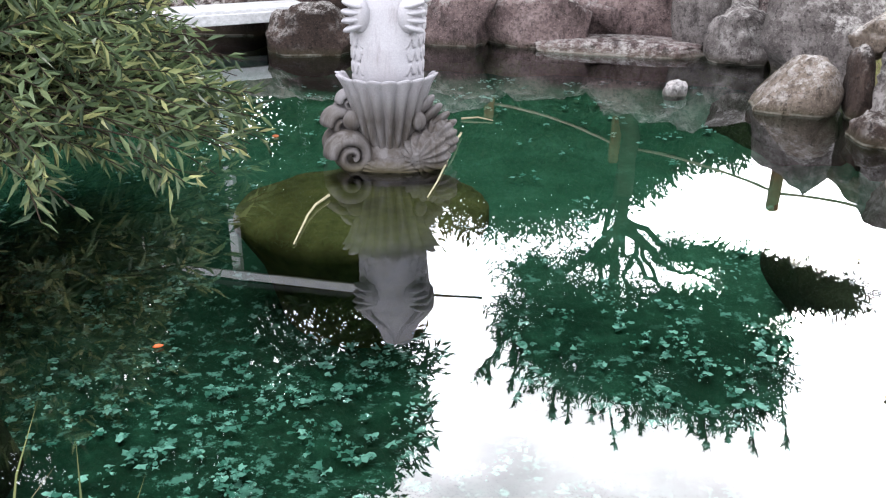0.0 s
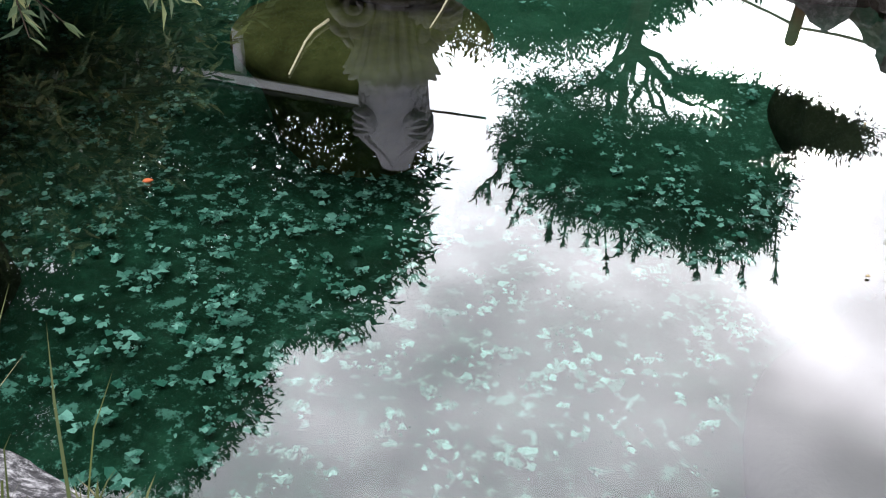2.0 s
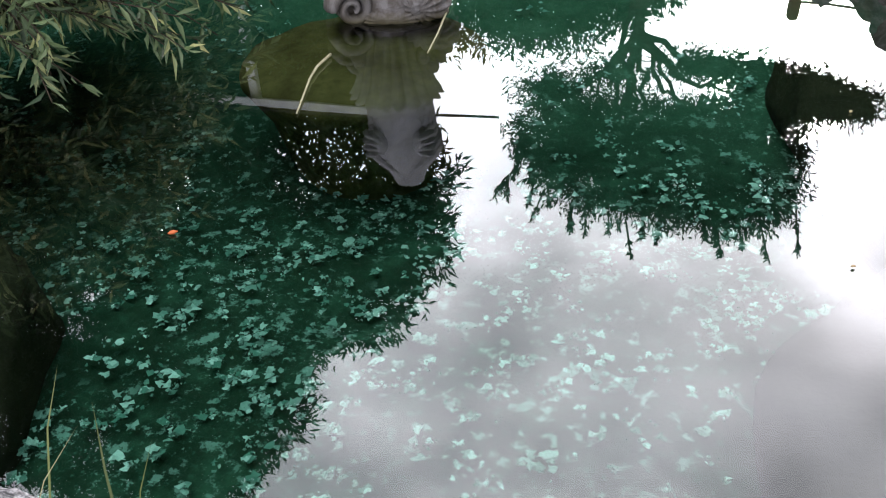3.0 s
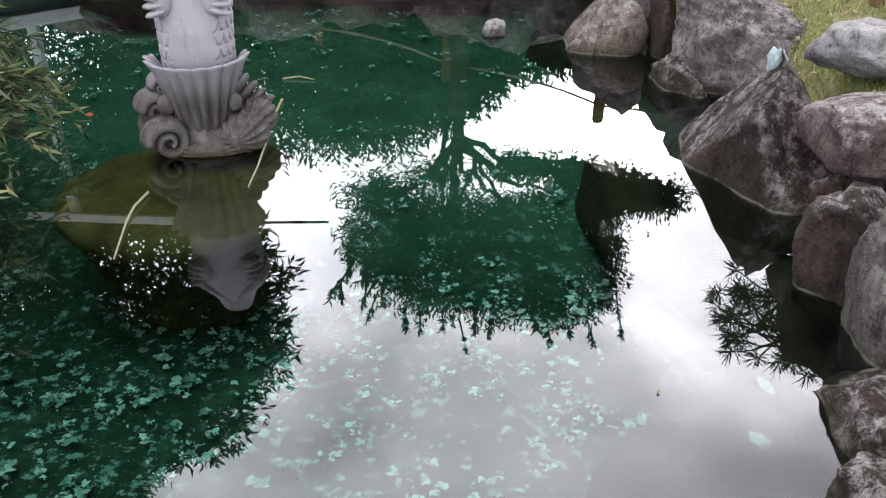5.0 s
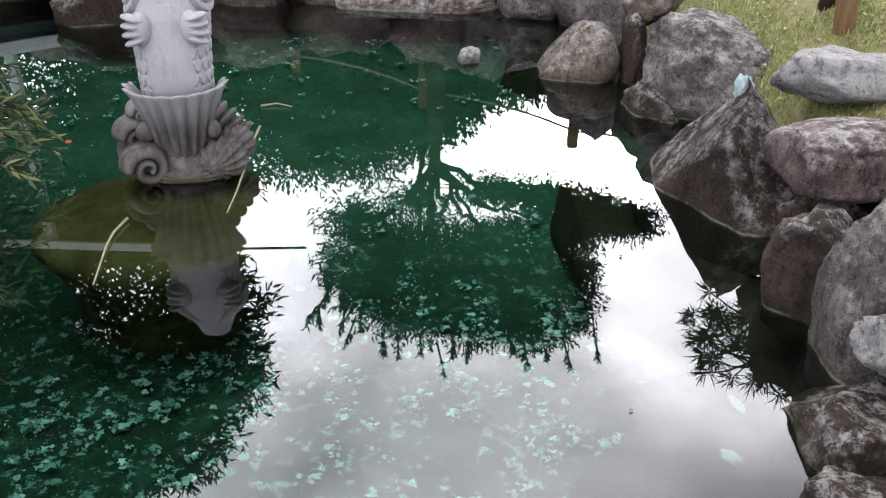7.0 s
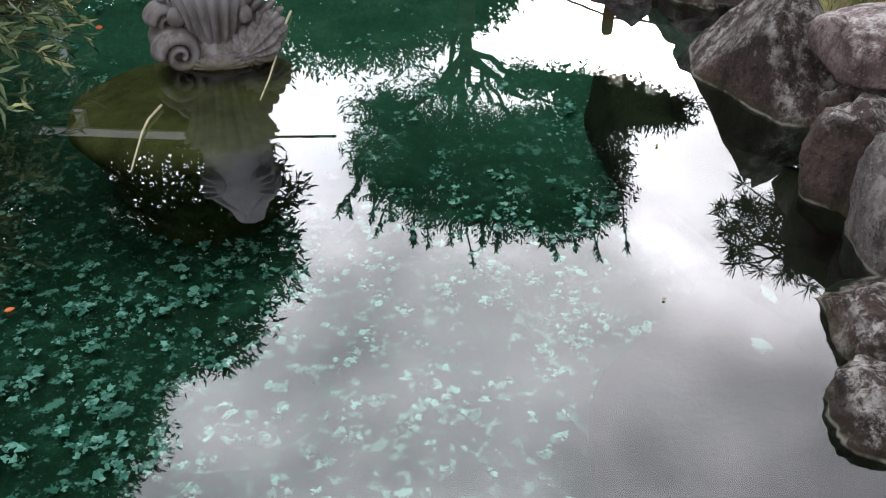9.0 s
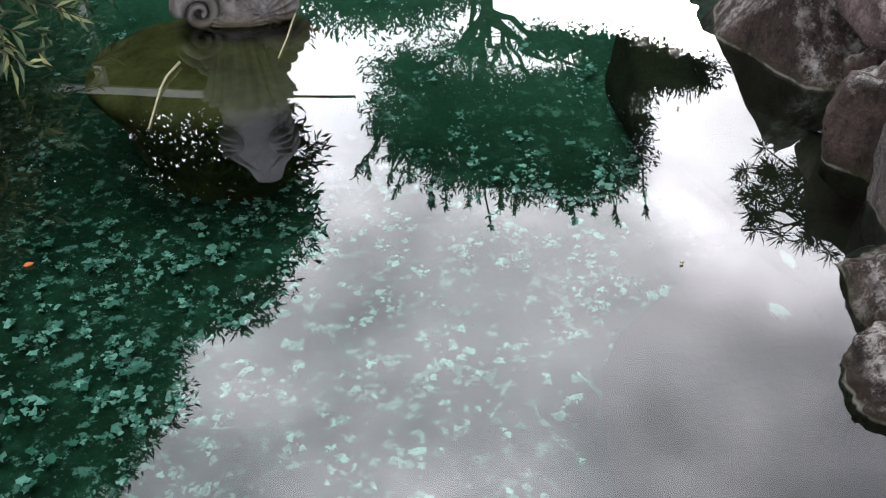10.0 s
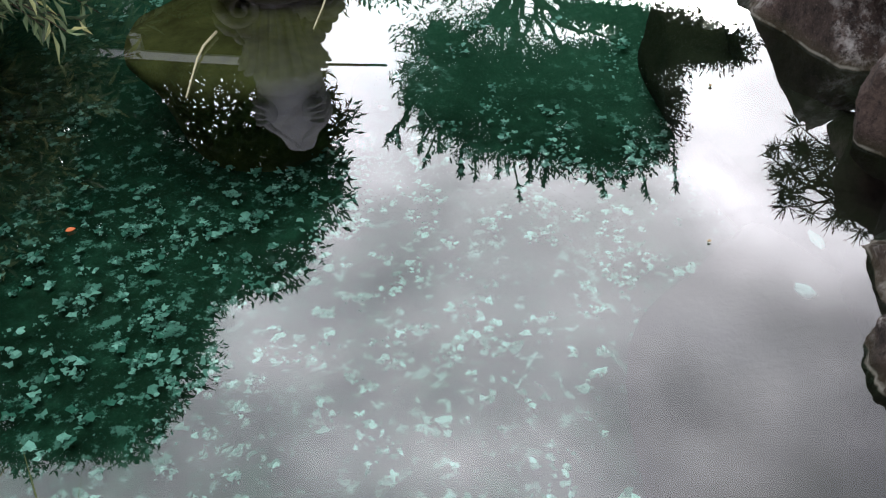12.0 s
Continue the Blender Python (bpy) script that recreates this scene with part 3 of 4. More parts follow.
    rock((1.12, 1.95, -0.08), (0.22, 0.25, 0.205), 5, 89, BROWN, "wet brown rock standing in the water", 2, rough=0.12, box=0.5, sub=5)
    rock((1.04, 1.58, -0.08), (0.25, 0.165, 0.20), -8, 97, BROWN, "dark wet rock at the near corner of the bank", 2, rough=0.12, box=0.55, sub=5)
    rock((1.14, 1.24, -0.06), (0.25, 0.22, 0.22), 12, 99, BROWN, "dark wet rock at the near end of the bank", 5)
    rock((1.55, 1.75, 0.20), (0.30, 0.40, 0.30), 20, 101, GREY, "grey boulder on the bank")
    rock((-3.25, 7.0, 0.08), (0.70, 0.30, 0.34), 4, 221, BROWN, "dark stone bank under the white boardwalk")
    rock((-4.45, 6.9, 0.08), (0.75, 0.32, 0.34), -4, 222, BROWN, "dark stone bank under the white boardwalk")
    # near and left
    rock((-1.02, 0.76, 0.14), (0.36, 0.15, 0.15), -10, 103, NEAR_ROCK, "black and white granite rock in the grass", 5, (0, 6), 0.12, sub=5)
    rock((-2.50, 2.25, -0.12), (0.25, 0.28, 0.20), 10, 107, GREY, "grey stone breaking the water by the bush", 6)
    rock((0.14, 5.24, 0.02), (0.066, 0.06, 0.058), 10, 109, WHITE, "small white stone standing out of the water", 5, sub=3)
    # under water
    rock((-2.32, 1.62, -0.54), (0.55, 0.85, 0.40), 12, 113, SILT, "large mossy brown boulder under the water", 4, rough=0.08, name="sunken_boulder")
    rock((0.95, 1.75, -0.55), (0.60, 1.15, 0.27), 4, 117, SILT, "flat silted stone shelf under the water", 6, rough=0.05, name="sunken_shelf")
    rock((0.99, 3.35, -0.47), (0.46, 1.05, 0.33), 8, 119, SILT, "silted stone slope under the water", 6, rough=0.08, name="sunken_slope")
    rock((0.75, 5.6, -0.40), (0.45, 0.70, 0.32), 20, 121, SILT, "brown silted stones under the water", 6, rough=0.1, name="sunken_slope")


build_rocks()


# ---- the statue on its plinth ----
def lump(bm, at, size, turn=(0, 0, 0), groove=0, seed=0, seg=24):
    """An egg with carved ridges running round it (groove: how many)."""
    m = pose(*at, *turn) @ Matrix.Diagonal((*size, 1))
    rings = []
    for i in range(seg + 1):
        lat = math.pi * i / seg
        ring = []
        for q in range(seg if 0 < i < seg else 1):
            lon = 2 * math.pi * q / seg
            p = Vector((math.sin(lat) * math.cos(lon), math.sin(lat) * math.sin(lon), math.cos(lat)))
            if groove:
                p *= 1 + 0.07 * math.cos(groove * math.atan2(p.x, p.z)) - 0.04
            ring.append(bm.verts.new(m @ (p * (1 + 0.03 * noise.noise(p * 3 + Vector((seed, 0, 0)))))))
        rings.append(ring)
    for a, b in zip(rings, rings[1:]):
        for q in range(seg):
            bm.faces.new(list(dict.fromkeys((a[q % len(a)], b[q % len(b)], b[(q + 1) % len(b)], a[(q + 1) % len(a)]))))


def curl(bm, at, r, thick, depth, turn=(0, 0, 0), turns=1.6, mirror=1):
    """A carved wave: a thick band rolled up into a spiral, lying in its own x-z plane."""
    n, sides = int(30 * turns), 10
    m = pose(*at, *turn)
    rings = []
    for i in range(n + 1):
        t = i / n
        a = 2 * math.pi * turns * t
        rr = r * (1 - 0.86 * t)
        th = thick * (1 - 0.62 * t)
        c = Vector((mirror * rr * math.cos(a), 0, rr * math.sin(a)))
        out = Vector((mirror * math.cos(a), 0, math.sin(a)))
        ring = []
        for s in range(sides):
            w = 2 * math.pi * s / sides
            ring.append(bm.verts.new(m @ (c + out * th * math.cos(w) + Vector((0, depth * math.sin(w) * (1 - 0.25 * t) - 0.25 * depth * t, 0)))))
        rings.append(ring)
    for a, b in zip(rings, rings[1:]):
        for s in range(sides):
            bm.faces.new((a[s], a[(s + 1) % sides], b[(s + 1) % sides], b[s]))
    bm.faces.new(rings[0]), bm.faces.new(rings[-1])


def profile(z, table):
    for (z0, *a), (z1, *b) in zip(table, table[1:]):
        if z <= z1:
            t = max(0.0, (z - z0) / (z1 - z0))
            return [p + (q - p) * t for p, q in zip(a, b)]
    return table[-1][1:]


def build_statue():
    """An upright carved fish with its belly to the viewer, a fluted fan before it and rolled waves at its foot."""
    bm = bmesh.new()
    # body: height, half width, half depth, lean forward
    table = [(0.05, 0.11, 0.11, 0.0), (0.30, 0.145, 0.13, 0.0), (0.50, 0.150, 0.14, 0.02), (0.66, 0.160, 0.15, 0.06), (0.75, 0.162, 0.15, 0.09), (0.80, 0.140, 0.14, 0.11), (0.85, 0.112, 0.12, 0.125), (0.90, 0.090, 0.095, 0.135), (0.96, 0.072, 0.075, 0.145)]
    rings, n, sides = [], 260, 240
    for i in range(n + 1):
        z = 0.05 + 0.91 * i / n
        w, d, y = profile(z, table)
        ring = []
        for s in range(sides):
            a = 2 * math.pi * s / sides - math.pi / 2
            ca, sa = math.cos(a), math.sin(a)
            front = -sa
            x, yy = w * math.copysign(abs(ca) ** 0.85, ca), d * math.copysign(abs(sa) ** 0.85, sa)
            out = 1.0
            g = abs(math.degrees(math.atan2(ca, front)))
            if 30 < g < 160 and z < 0.67:
                # overlapping scales on the flanks
                u, v = g / 17.0, z / 0.055
                row = math.floor(v)
                fu = (u + 0.5 * (row % 2)) % 1.0 - 0.5
                fv = v - row
                edge = fv - (0.12 + 2.6 * fu * fu)
                fade = min(1.0, (g - 30) / 10)
                if edge > 0:
                    out += 0.035 * (1 - min(1.0, edge)) * fade
                if abs(edge) < 0.11:
                    out -= 0.11 * (1 - abs(edge) / 0.11) * fade
            # gill covers: an arched lip that rises to the middle
            lip = 0.670 + 0.25 * max(0.0, 1 - g / 74.0) ** 2.0
            if z > lip:
                out += 0.11 * min(1.0, (z - lip) / 0.006) * max(0.0, min(1.0, (0.86 - z) / 0.08))
            elif lip - z < 0.012:
                out -= 0.07
            lip2 = lip + 0.035
            if abs(z - lip2) < 0.008 and g < 110:
                out -= 0.11 * (1 - abs(z - lip2) / 0.008)
            # the seam down the belly
            if g < 5 and z > 0.72:
                out -= 0.03
            ring.append(bm.verts.new((x * out, y + yy * out, z)))
        rings.append(ring)
    for a, b in zip(rings, rings[1:]):
        for s in range(sides):
            bm.faces.new((a[s], a[(s + 1) % sides], b[(s + 1) % sides], b[s]))
    bm.faces.new(rings[-1])
    # the fluted fan, open at the top, with a scalloped lip
    n, sides, flutes = 26, 216, 18
    inner, outer = [], []
    for i in range(n + 1):
        t = i / n
        ri, ro = [], []
        for s in range(sides):
            a = 2 * math.pi * s / sides
            fl = abs(math.cos(a * flutes / 2))
            r = 0.098 + 0.097 * t ** 1.25 + 0.012 * max(0, t - 0.85) / 0.15
            amp = 0.036 * min(1, t * 4) * (1 - 0.35 * t)
            rr = r + amp * (fl - 0.6)
            z = 0.075 + (0.314 + 0.011 * fl) * t
            ro.append(bm.verts.new((rr * math.cos(a), -0.045 + 0.92 * rr * math.sin(a), z)))
            q = rr - 0.017
            ri.append(bm.verts.new((q * math.cos(a), -0.045 + 0.92 * q * math.sin(a), z)))
        outer.append(ro), inner.append(ri)
    for g in (outer, inner):
        for a, b in zip(g, g[1:]):
            for s in range(sides):
                if math.sin(2 * math.pi * s / sides) < 0.25:
                    bm.faces.new((a[s], a[(s + 1) % sides], b[(s + 1) % sides], b[s]))
    for s in range(sides):
        q = (s + 1) % sides
        if math.sin(2 * math.pi * s / sides) >= 0.25:
            continue
        bm.faces.new((outer[-1][s], outer[-1][q], inner[-1][q], inner[-1][s]))
    loose = [v for v in bm.verts if not v.link_faces]
    for v in loose:
        bm.verts.remove(v)
    # side fins: a knob with four lobes reaching outwards
    for sx in (-1, 1):
        lump(bm, (sx * 0.098, -0.080, 0.632), (0.044, 0.046, 0.068), (0, 0, 0), 0, 2)
        for k in range(4):
            lump(bm, (sx * (0.128 - 0.004 * abs(k - 1.5)), -0.098, 0.586 + 0.031 * k), (0.046, 0.034, 0.0150), (0, sx * (18 - 11 * k), sx * 8), 0, k, 16)
    # rolled waves round the foot: nested shells on one side, ribbed fans on the other
    lump(bm, (0, 0.02, 0.02), (0.235, 0.20, 0.13), (0, 0, 0), 0, 4, 32)
    curl(bm, (-0.150, -0.125, 0.070), 0.082, 0.034, 0.085, (0, 0, 18), 1.7, -1)
    lump(bm, (-0.150, -0.075, 0.070), (0.090, 0.080, 0.090), (0, 0, 18), 0, 20, 28)
    curl(bm, (-0.205, -0.035, 0.180), 0.058, 0.027, 0.080, (0, 0, 24), 1.6, -1)
    curl(bm, (-0.170, 0.0, 0.265), 0.040, 0.021, 0.065, (0, 0, 15), 1.4, -1)
    lump(bm, (-0.185, 0.01, 0.190), (0.075, 0.080, 0.090), (0, 10, 24), 0, 30, 28)
    lump(bm, (-0.140, -0.090, 0.205), (0.042, 0.050, 0.045), (0, 20, 0), 0, 8)
    lump(bm, (-0.245, 0.020, 0.090), (0.050, 0.080, 0.060), (0, 20, 0), 0, 9)
    lump(bm, (0.160, -0.10, 0.065), (0.110, 0.105, 0.100), (0, -25, -14), 15, 10, 64)
    lump(bm, (0.215, -0.02, 0.115), (0.080, 0.09, 0.090), (0, -15, -20), 13, 11, 56)
    for k in range(4):
        lump(bm, (0.150 + 0.030 * k, -0.03 + 0.016 * k, 0.245 - 0.030 * k), (0.020, 0.060, 0.072 - 0.006 * k), (0, 34 + 8 * k, -20), 0, 40 + k, 24)
    lump(bm, (0.135, -0.09, 0.205), (0.032, 0.04, 0.040), (0, 0, 0), 0, 13)
    lump(bm, (0.02, -0.15, 0.02), (0.14, 0.07, 0.05), (0, 0, 0), 15, 15, 40)
    ob = mesh_object("carved_fish_statue", bm, STATUE, smooth=True)
    ob.matrix_world = pose(-1.12, 3.76, -0.015, 0, 0, 7)
    tagged(ob, "pale granite carved fish standing on rolled waves in the pond", "statue")


def build_plinth():
    verts, faces, sides = [], [], 72
    prof = [(0.0, -0.055), (0.28, -0.065), (0.46, -0.10), (0.525, -0.13), (0.53, -0.18), (0.42, -0.34), (0.34, -0.66)]
    for r, z in prof:
        for s in range(sides):
            a = 2 * math.pi * s / sides
            q = r * (1 + 0.05 * noise.noise(Vector((math.cos(a) * 1.6, math.sin(a) * 1.6, z * 3))) + 0.025 * noise.noise(Vector((math.cos(a) * 6, math.sin(a) * 6, z * 8))))
            verts.append((q * math.cos(a), q * math.sin(a) * 0.98, z + 0.012 * noise.noise(Vector((q * 6 * math.cos(a), q * 6 * math.sin(a), 3)))))
    for i in range(len(prof) - 1):
        for s in range(sides):
            q = (s + 1) % sides
            faces.append((i * sides + s, i * sides + q, (i + 1) * sides + q, (i + 1) * sides + s))
    ob = mesh_object("plinth", (verts, faces), MOSS, smooth=True)
    ob.location = (-1.165, 3.50, 0)
    tagged(ob, "round stone plinth covered in olive moss, just under water", "plinth")


build_statue()
build_plinth()


# ---- boardwalk, pavilion, fence ----
def build_boardwalk():
    root = thing("boardwalk", (-3.3, 6.22, 0.0), "low boardwalk of bleached white planks over the water", "boardwalk")
    root.rotation_euler = (0, 0, radians(36.5))
    for k in range(3):
        bm = board(bmesh.new(), (1.9, 0.115, 0.035), pose(0.0, -0.13 + 0.125 * k, 0.235))
        part("plank", bm, PLANK, root)
    part("edge_beam", board(bmesh.new(), (1.9, 0.03, 0.075), pose(0.0, -0.205, 0.19)), PLANK, root)
    part("edge_beam", board(bmesh.new(), (1.9, 0.03, 0.075), pose(0.0, 0.195, 0.19)), PLANK, root)
    for x in (-0.75, 0.75):
        part("leg", board(bmesh.new(), (0.10, 0.30, 0.86), pose(x, 0.0, -0.22)), BARK, root, "dark post under the planks")


def build_pavilion():
    root = thing("pavilion", (-3.6, 7.9, 0.3), "open pavilion with a dark roof and pale posts behind the pond", "pavilion")
    o = Vector((-3.6, 7.9, 0.3))
    for x, y in ((-3.33, 7.0), (-5.4, 7.0), (-3.33, 8.9), (-5.4, 8.9)):
        part("post", board(bmesh.new(), (0.075, 0.075, 1.85), pose(x - o.x, y - o.y, 0.92)), FASCIA, root)
    bm = bmesh.new()
    v = [bm.verts.new(p) for p in ((-2.4, -1.0, 1.78), (1.34, -0.95, 1.88), (1.34, 1.2, 1.88), (-2.4, 1.2, 1.78), (-2.2, 0.1, 2.45), (0.9, 0.1, 2.45))]
    for f in ((0, 1, 5, 4), (1, 2, 5), (2, 3, 4, 5), (3, 0, 4), (0, 3, 2, 1)):
        bm.faces.new([v[i] for i in f])
    part("roof", bm, ROOF, root, "dark boarded roof")
    part("fascia", board(bmesh.new(), (1.80, 0.03, 0.075), pose(0.50, -0.99, 1.78, 0, -2.2, 0)), FASCIA, root, "pale grey fascia board")
    part("gutter_pipe", tube([(1.35, -0.95, 1.845), (1.9, -0.93, 1.85), (2.42, -0.9, 1.86)], [0.012, 0.012, 0.011]), IRON, root, "thin dark rod")


def fence_post(at, height, lean=0.0):
    root = thing("fence_post", at, "short square wooden fence post holding a rope", "fence post", "rope fence round the pond")
    root.rotation_euler = (0, radians(lean), radians(12))
    bm = board(bmesh.new(), (0.075, 0.075, height + 0.25), pose(0, 0, (height - 0.25) / 2), 0.008)
    part("shaft", bm, POST_WOOD, root)
    part("cap", board(bmesh.new(), (0.066, 0.066, 0.02), pose(0, 0, height + 0.008), 0.008), POST_WOOD, root)


def rope(a, b, sag, label="thin hemp rope strung between fence posts"):
    pts = bent(a, b, -sag, 14)
    ob = mesh_object("rope", tube(pts, [0.011] * len(pts)), ROPE, smooth=True)
    tagged(ob, label, "rope", "rope fence round the pond")


def build_fence():
    posts = [((2.35, 2.4), 0.42), ((1.85, 4.30), 0.68), ((1.85, 6.1), 0.60), ((1.03, 6.85), 0.70), ((-0.15, 7.25), 0.68), ((-1.15, 7.15), 0.42)]
    tops = []
    for (x, y), h in posts:
        z = land(x, y)
        fence_post((x, y, z), h, -3.0)
        tops.append((x, y, z + h - 0.11))
    for a, b in zip(tops, tops[1:]):
        rope(a, b, 0.05)


build_boardwalk()
build_pavilion()
build_fence()


# ---- trees and shrubs ----
def limb(rng, a, b, r0, r1, wobble=0.06, n=8):
    a, b = Vector(a), Vector(b)
    pts = []
    for i in range(n + 1):
        t = i / n
        p = a.lerp(b, t) + Vector((rng.normal(), rng.normal(), rng.normal() * 0.6)) * wobble * math.sin(math.pi * t)
        pts.append(p)
    return tube(pts, [r0 + (r1 - r0) * i / n for i in range(n + 1)], 8)


def build_left_tree():
    rng = np.random.default_rng(21)
    root = thing("broadleaf_tree", (-5.6, 8.6, 0.3), "tall dense broadleaf tree with dark green leaves", "tree")
    o = np.array((-5.6, 8.6, 0.3))
    lobes = [(-3.30, 8.1, 3.55, 1.46, 0.9, 1.35), (-2.65, 8.0, 4.1, 0.84, 0.6, 0.75), (-3.6, 8.3, 2.3, 1.3, 0.6, 0.8), (-5.6, 8.5, 2.2, 1.6, 0.6, 1.0), (-4.45, 8.2, 5.15, 1.60, 1.0, 1.15), (-3.22, 8.1, 5.0, 0.95, 0.7, 0.75), (-5.5, 8.3, 6.95, 1.60, 1.0, 1.4), (-4.60, 8.2, 6.25, 0.9, 0.7, 0.95),
             (-7.2, 8.4, 8.25, 1.7, 1.0, 1.35), (-5.85, 8.3, 8.15, 1.2, 0.8, 1.1), (-9.2, 8.5, 8.1, 1.6, 1.0, 1.5), (-5.6, 8.6, 4.0, 1.8, 1.0, 1.6), (-7.6, 8.6, 6.0, 2.2, 1.2, 1.9), (-10.0, 8.8, 5.6, 2.6, 1.2, 2.4), (-7.8, 8.6, 3.4, 2.2, 1.2, 1.5)]
    P, D = lobes_cloud(lobes, 42000, rng, 0.55)
    # each twig carries a handful of leaves
    k = 5
    P = np.repeat(P, k, 0) + rng.normal(size=(len(P) * k, 3)) * 0.04
    D = np.repeat(D, k, 0) * 0.8 + rng.normal(size=P.shape) * 0.8
    leaf_mesh("crown", leaves(P - o, D, rng.uniform(0.09, 0.16, len(P)), rng.uniform(0.026, 0.042, len(P)), rng), TREE_LEAF, root)
    wood = [limb(rng, (0, 0, -0.2), (0.3, -0.1, 2.4), 0.24, 0.17), limb(rng, (0.3, -0.1, 2.4), (-0.6, 0, 5.8), 0.17, 0.08)]
    for l in lobes:
        tip = Vector(l[:3]) - Vector(o)
        base = Vector((0.2, 0, min(max(1.6, tip.z - 1.6), 5.0)))
        wood.append(limb(rng, base, tip, 0.07, 0.02, 0.12))
    part("trunk", joined(wood), BARK, root, smooth=True)


def build_centre_tree():
    """A flat-topped garden conifer: a forked trunk, long bare limbs, a dense crown with upright shoots on top."""
    rng = np.random.default_rng(33)
    root = thing("garden_conifer", (-0.08, 7.1, 0.25), "flat-topped garden conifer with bare forked limbs and upright shoots", "tree")
    o = np.array((-0.08, 7.1, 0.25))
    lobes = [(-0.62, 7.0, 2.30, 0.50, 0.5, 0.30), (-0.25, 7.0, 2.55, 0.62, 0.6, 0.42), (0.35, 7.1, 2.62, 0.72, 0.6, 0.50), (0.85, 7.0, 2.57, 0.50, 0.5, 0.54), (0.0, 7.1, 2.30, 0.90, 0.6, 0.30), (0.7, 7.0, 2.25, 0.60, 0.5, 0.34)]
    low = [(0.52, 7.0, 1.63, 0.34, 0.3, 0.075), (1.02, 6.95, 1.70, 0.42, 0.3, 0.10), (1.10, 7.0, 1.85, 0.42, 0.4, 0.20), (0.85, 7.1, 1.72, 0.40, 0.4, 0.10), (-0.75, 7.0, 1.88, 0.38, 0.35, 0.13), (1.42, 6.9, 1.82, 0.24, 0.3, 0.14), (1.60, 6.9, 1.84, 0.22, 0.25, 0.13), (1.22, 6.95, 1.85, 0.30, 0.3, 0.17), (0.95, 7.0, 1.95, 0.35, 0.3, 0.18), (-0.25, 7.1, 1.75, 0.30, 0.3, 0.09), (0.35, 7.1, 1.66, 0.35, 0.3, 0.07)]
    P, D = lobes_cloud(lobes, 8500, rng, 0.55)
    Q, E = lobes_cloud(low, 3300, rng, 0.1)
    P, D = np.concatenate([P, Q]), np.concatenate([D, E])
    k = 5
    P = np.repeat(P, k, 0) + rng.normal(size=(len(P) * k, 3)) * 0.03
    D = np.repeat(D, k, 0) * 0.5 + rng.normal(size=P.shape) * 0.6 + np.array((0, 0, 0.5))
    L, W = rng.uniform(0.04, 0.08, len(P)), rng.uniform(0.011, 0.02, len(P))
    # upright shoots with a tuft at the end
    sp, sd, sticks = [], [], []
    for i in range(60):
        x = rng.uniform(-1.1, 1.3)
        y = rng.uniform(6.6, 7.4)
        top = 3.02 - 0.45 * max(0.0, (-x - 0.45)) - 0.1 * max(0.0, x - 0.9)
        h = rng.uniform(0.03, 0.12) * (2.2 if rng.random() < 0.08 else 1.0)
        lean = Vector((rng.normal() * 0.12 + 0.12 * np.sign(x), rng.normal() * 0.12, 1.0))
        a = Vector((x, y, top - 0.15))
        b = a + lean * (h + 0.15)
        sticks.append(tube([a - Vector(o), b - Vector(o)], [0.010, 0.006], 5))
        for q in range(26):
            t = rng.uniform(0.45, 1.0)
            sp.append(a.lerp(b, t)), sd.append(Vector((rng.normal() * 0.5, rng.normal() * 0.5, 0.9)))
    for i in range(10):
        # shoots on the left flank reach out and down the side
        x, z = rng.uniform(-1.15, -0.75), rng.uniform(2.2, 2.75)
        a = Vector((x, rng.uniform(6.7, 7.3), z))
        b = a + Vector((rng.uniform(-0.18, 0.0), 0, rng.uniform(0.08, 0.24)))
        sticks.append(tube([a - Vector(o), b - Vector(o)], [0.010, 0.006], 5))
        for q in range(22):
            sp.append(a.lerp(b, rng.uniform(0.3, 1.0))), sd.append(Vector((rng.normal() * 0.5 - 0.3, rng.normal() * 0.5, 0.7)))
    sp, sd = np.array(sp), np.array(sd)
    P, D = np.concatenate([P, sp]), np.concatenate([D, sd])
    L, W = np.concatenate([L, rng.uniform(0.045, 0.085, len(sp))]), np.concatenate([W, rng.uniform(0.013, 0.020, len(sp))])
    leaf_mesh("crown", leaves(P - o, D, L, W, rng), PINE_LEAF, root)
    wood = [limb(rng, (0, 0, -0.3), (0.0, -0.05, 0.95), 0.085, 0.06, 0.02), limb(rng, (0, -0.05, 0.95), (-0.05, 0, 2.2), 0.045, 0.02, 0.03), limb(rng, (-0.05, 0.1, 0.8), (-0.14, 0.1, 1.9), 0.025, 0.015, 0.03)]
    for x, z, r in ((0.35, 1.50, 0.034), (0.75, 1.62, 0.032), (1.1, 1.6, 0.028), (0.5, 1.8, 0.024), (-0.45, 1.65, 0.03), (-0.8, 1.75, 0.024), (0.25, 1.95, 0.022), (-0.25, 2.0, 0.022), (0.9, 1.95, 0.02)):
        mid = Vector((x * 0.45, rng.uniform(-0.1, 0.1), z - 0.12))
        base = Vector((0, -0.04, 0.98 + 0.22 * rng.random()))
        wood.append(limb(rng, base, mid, r, r * 0.75, 0.03, 6))
        wood.append(limb(rng, mid, (x, rng.uniform(-0.2, 0.2), z), r * 0.75, r * 0.35, 0.05, 6))
    part("trunk", joined(wood), BARK, root, smooth=True)
    tagged(part("shoots", joined(sticks), BARK, root, smooth=True), kind="stuff")


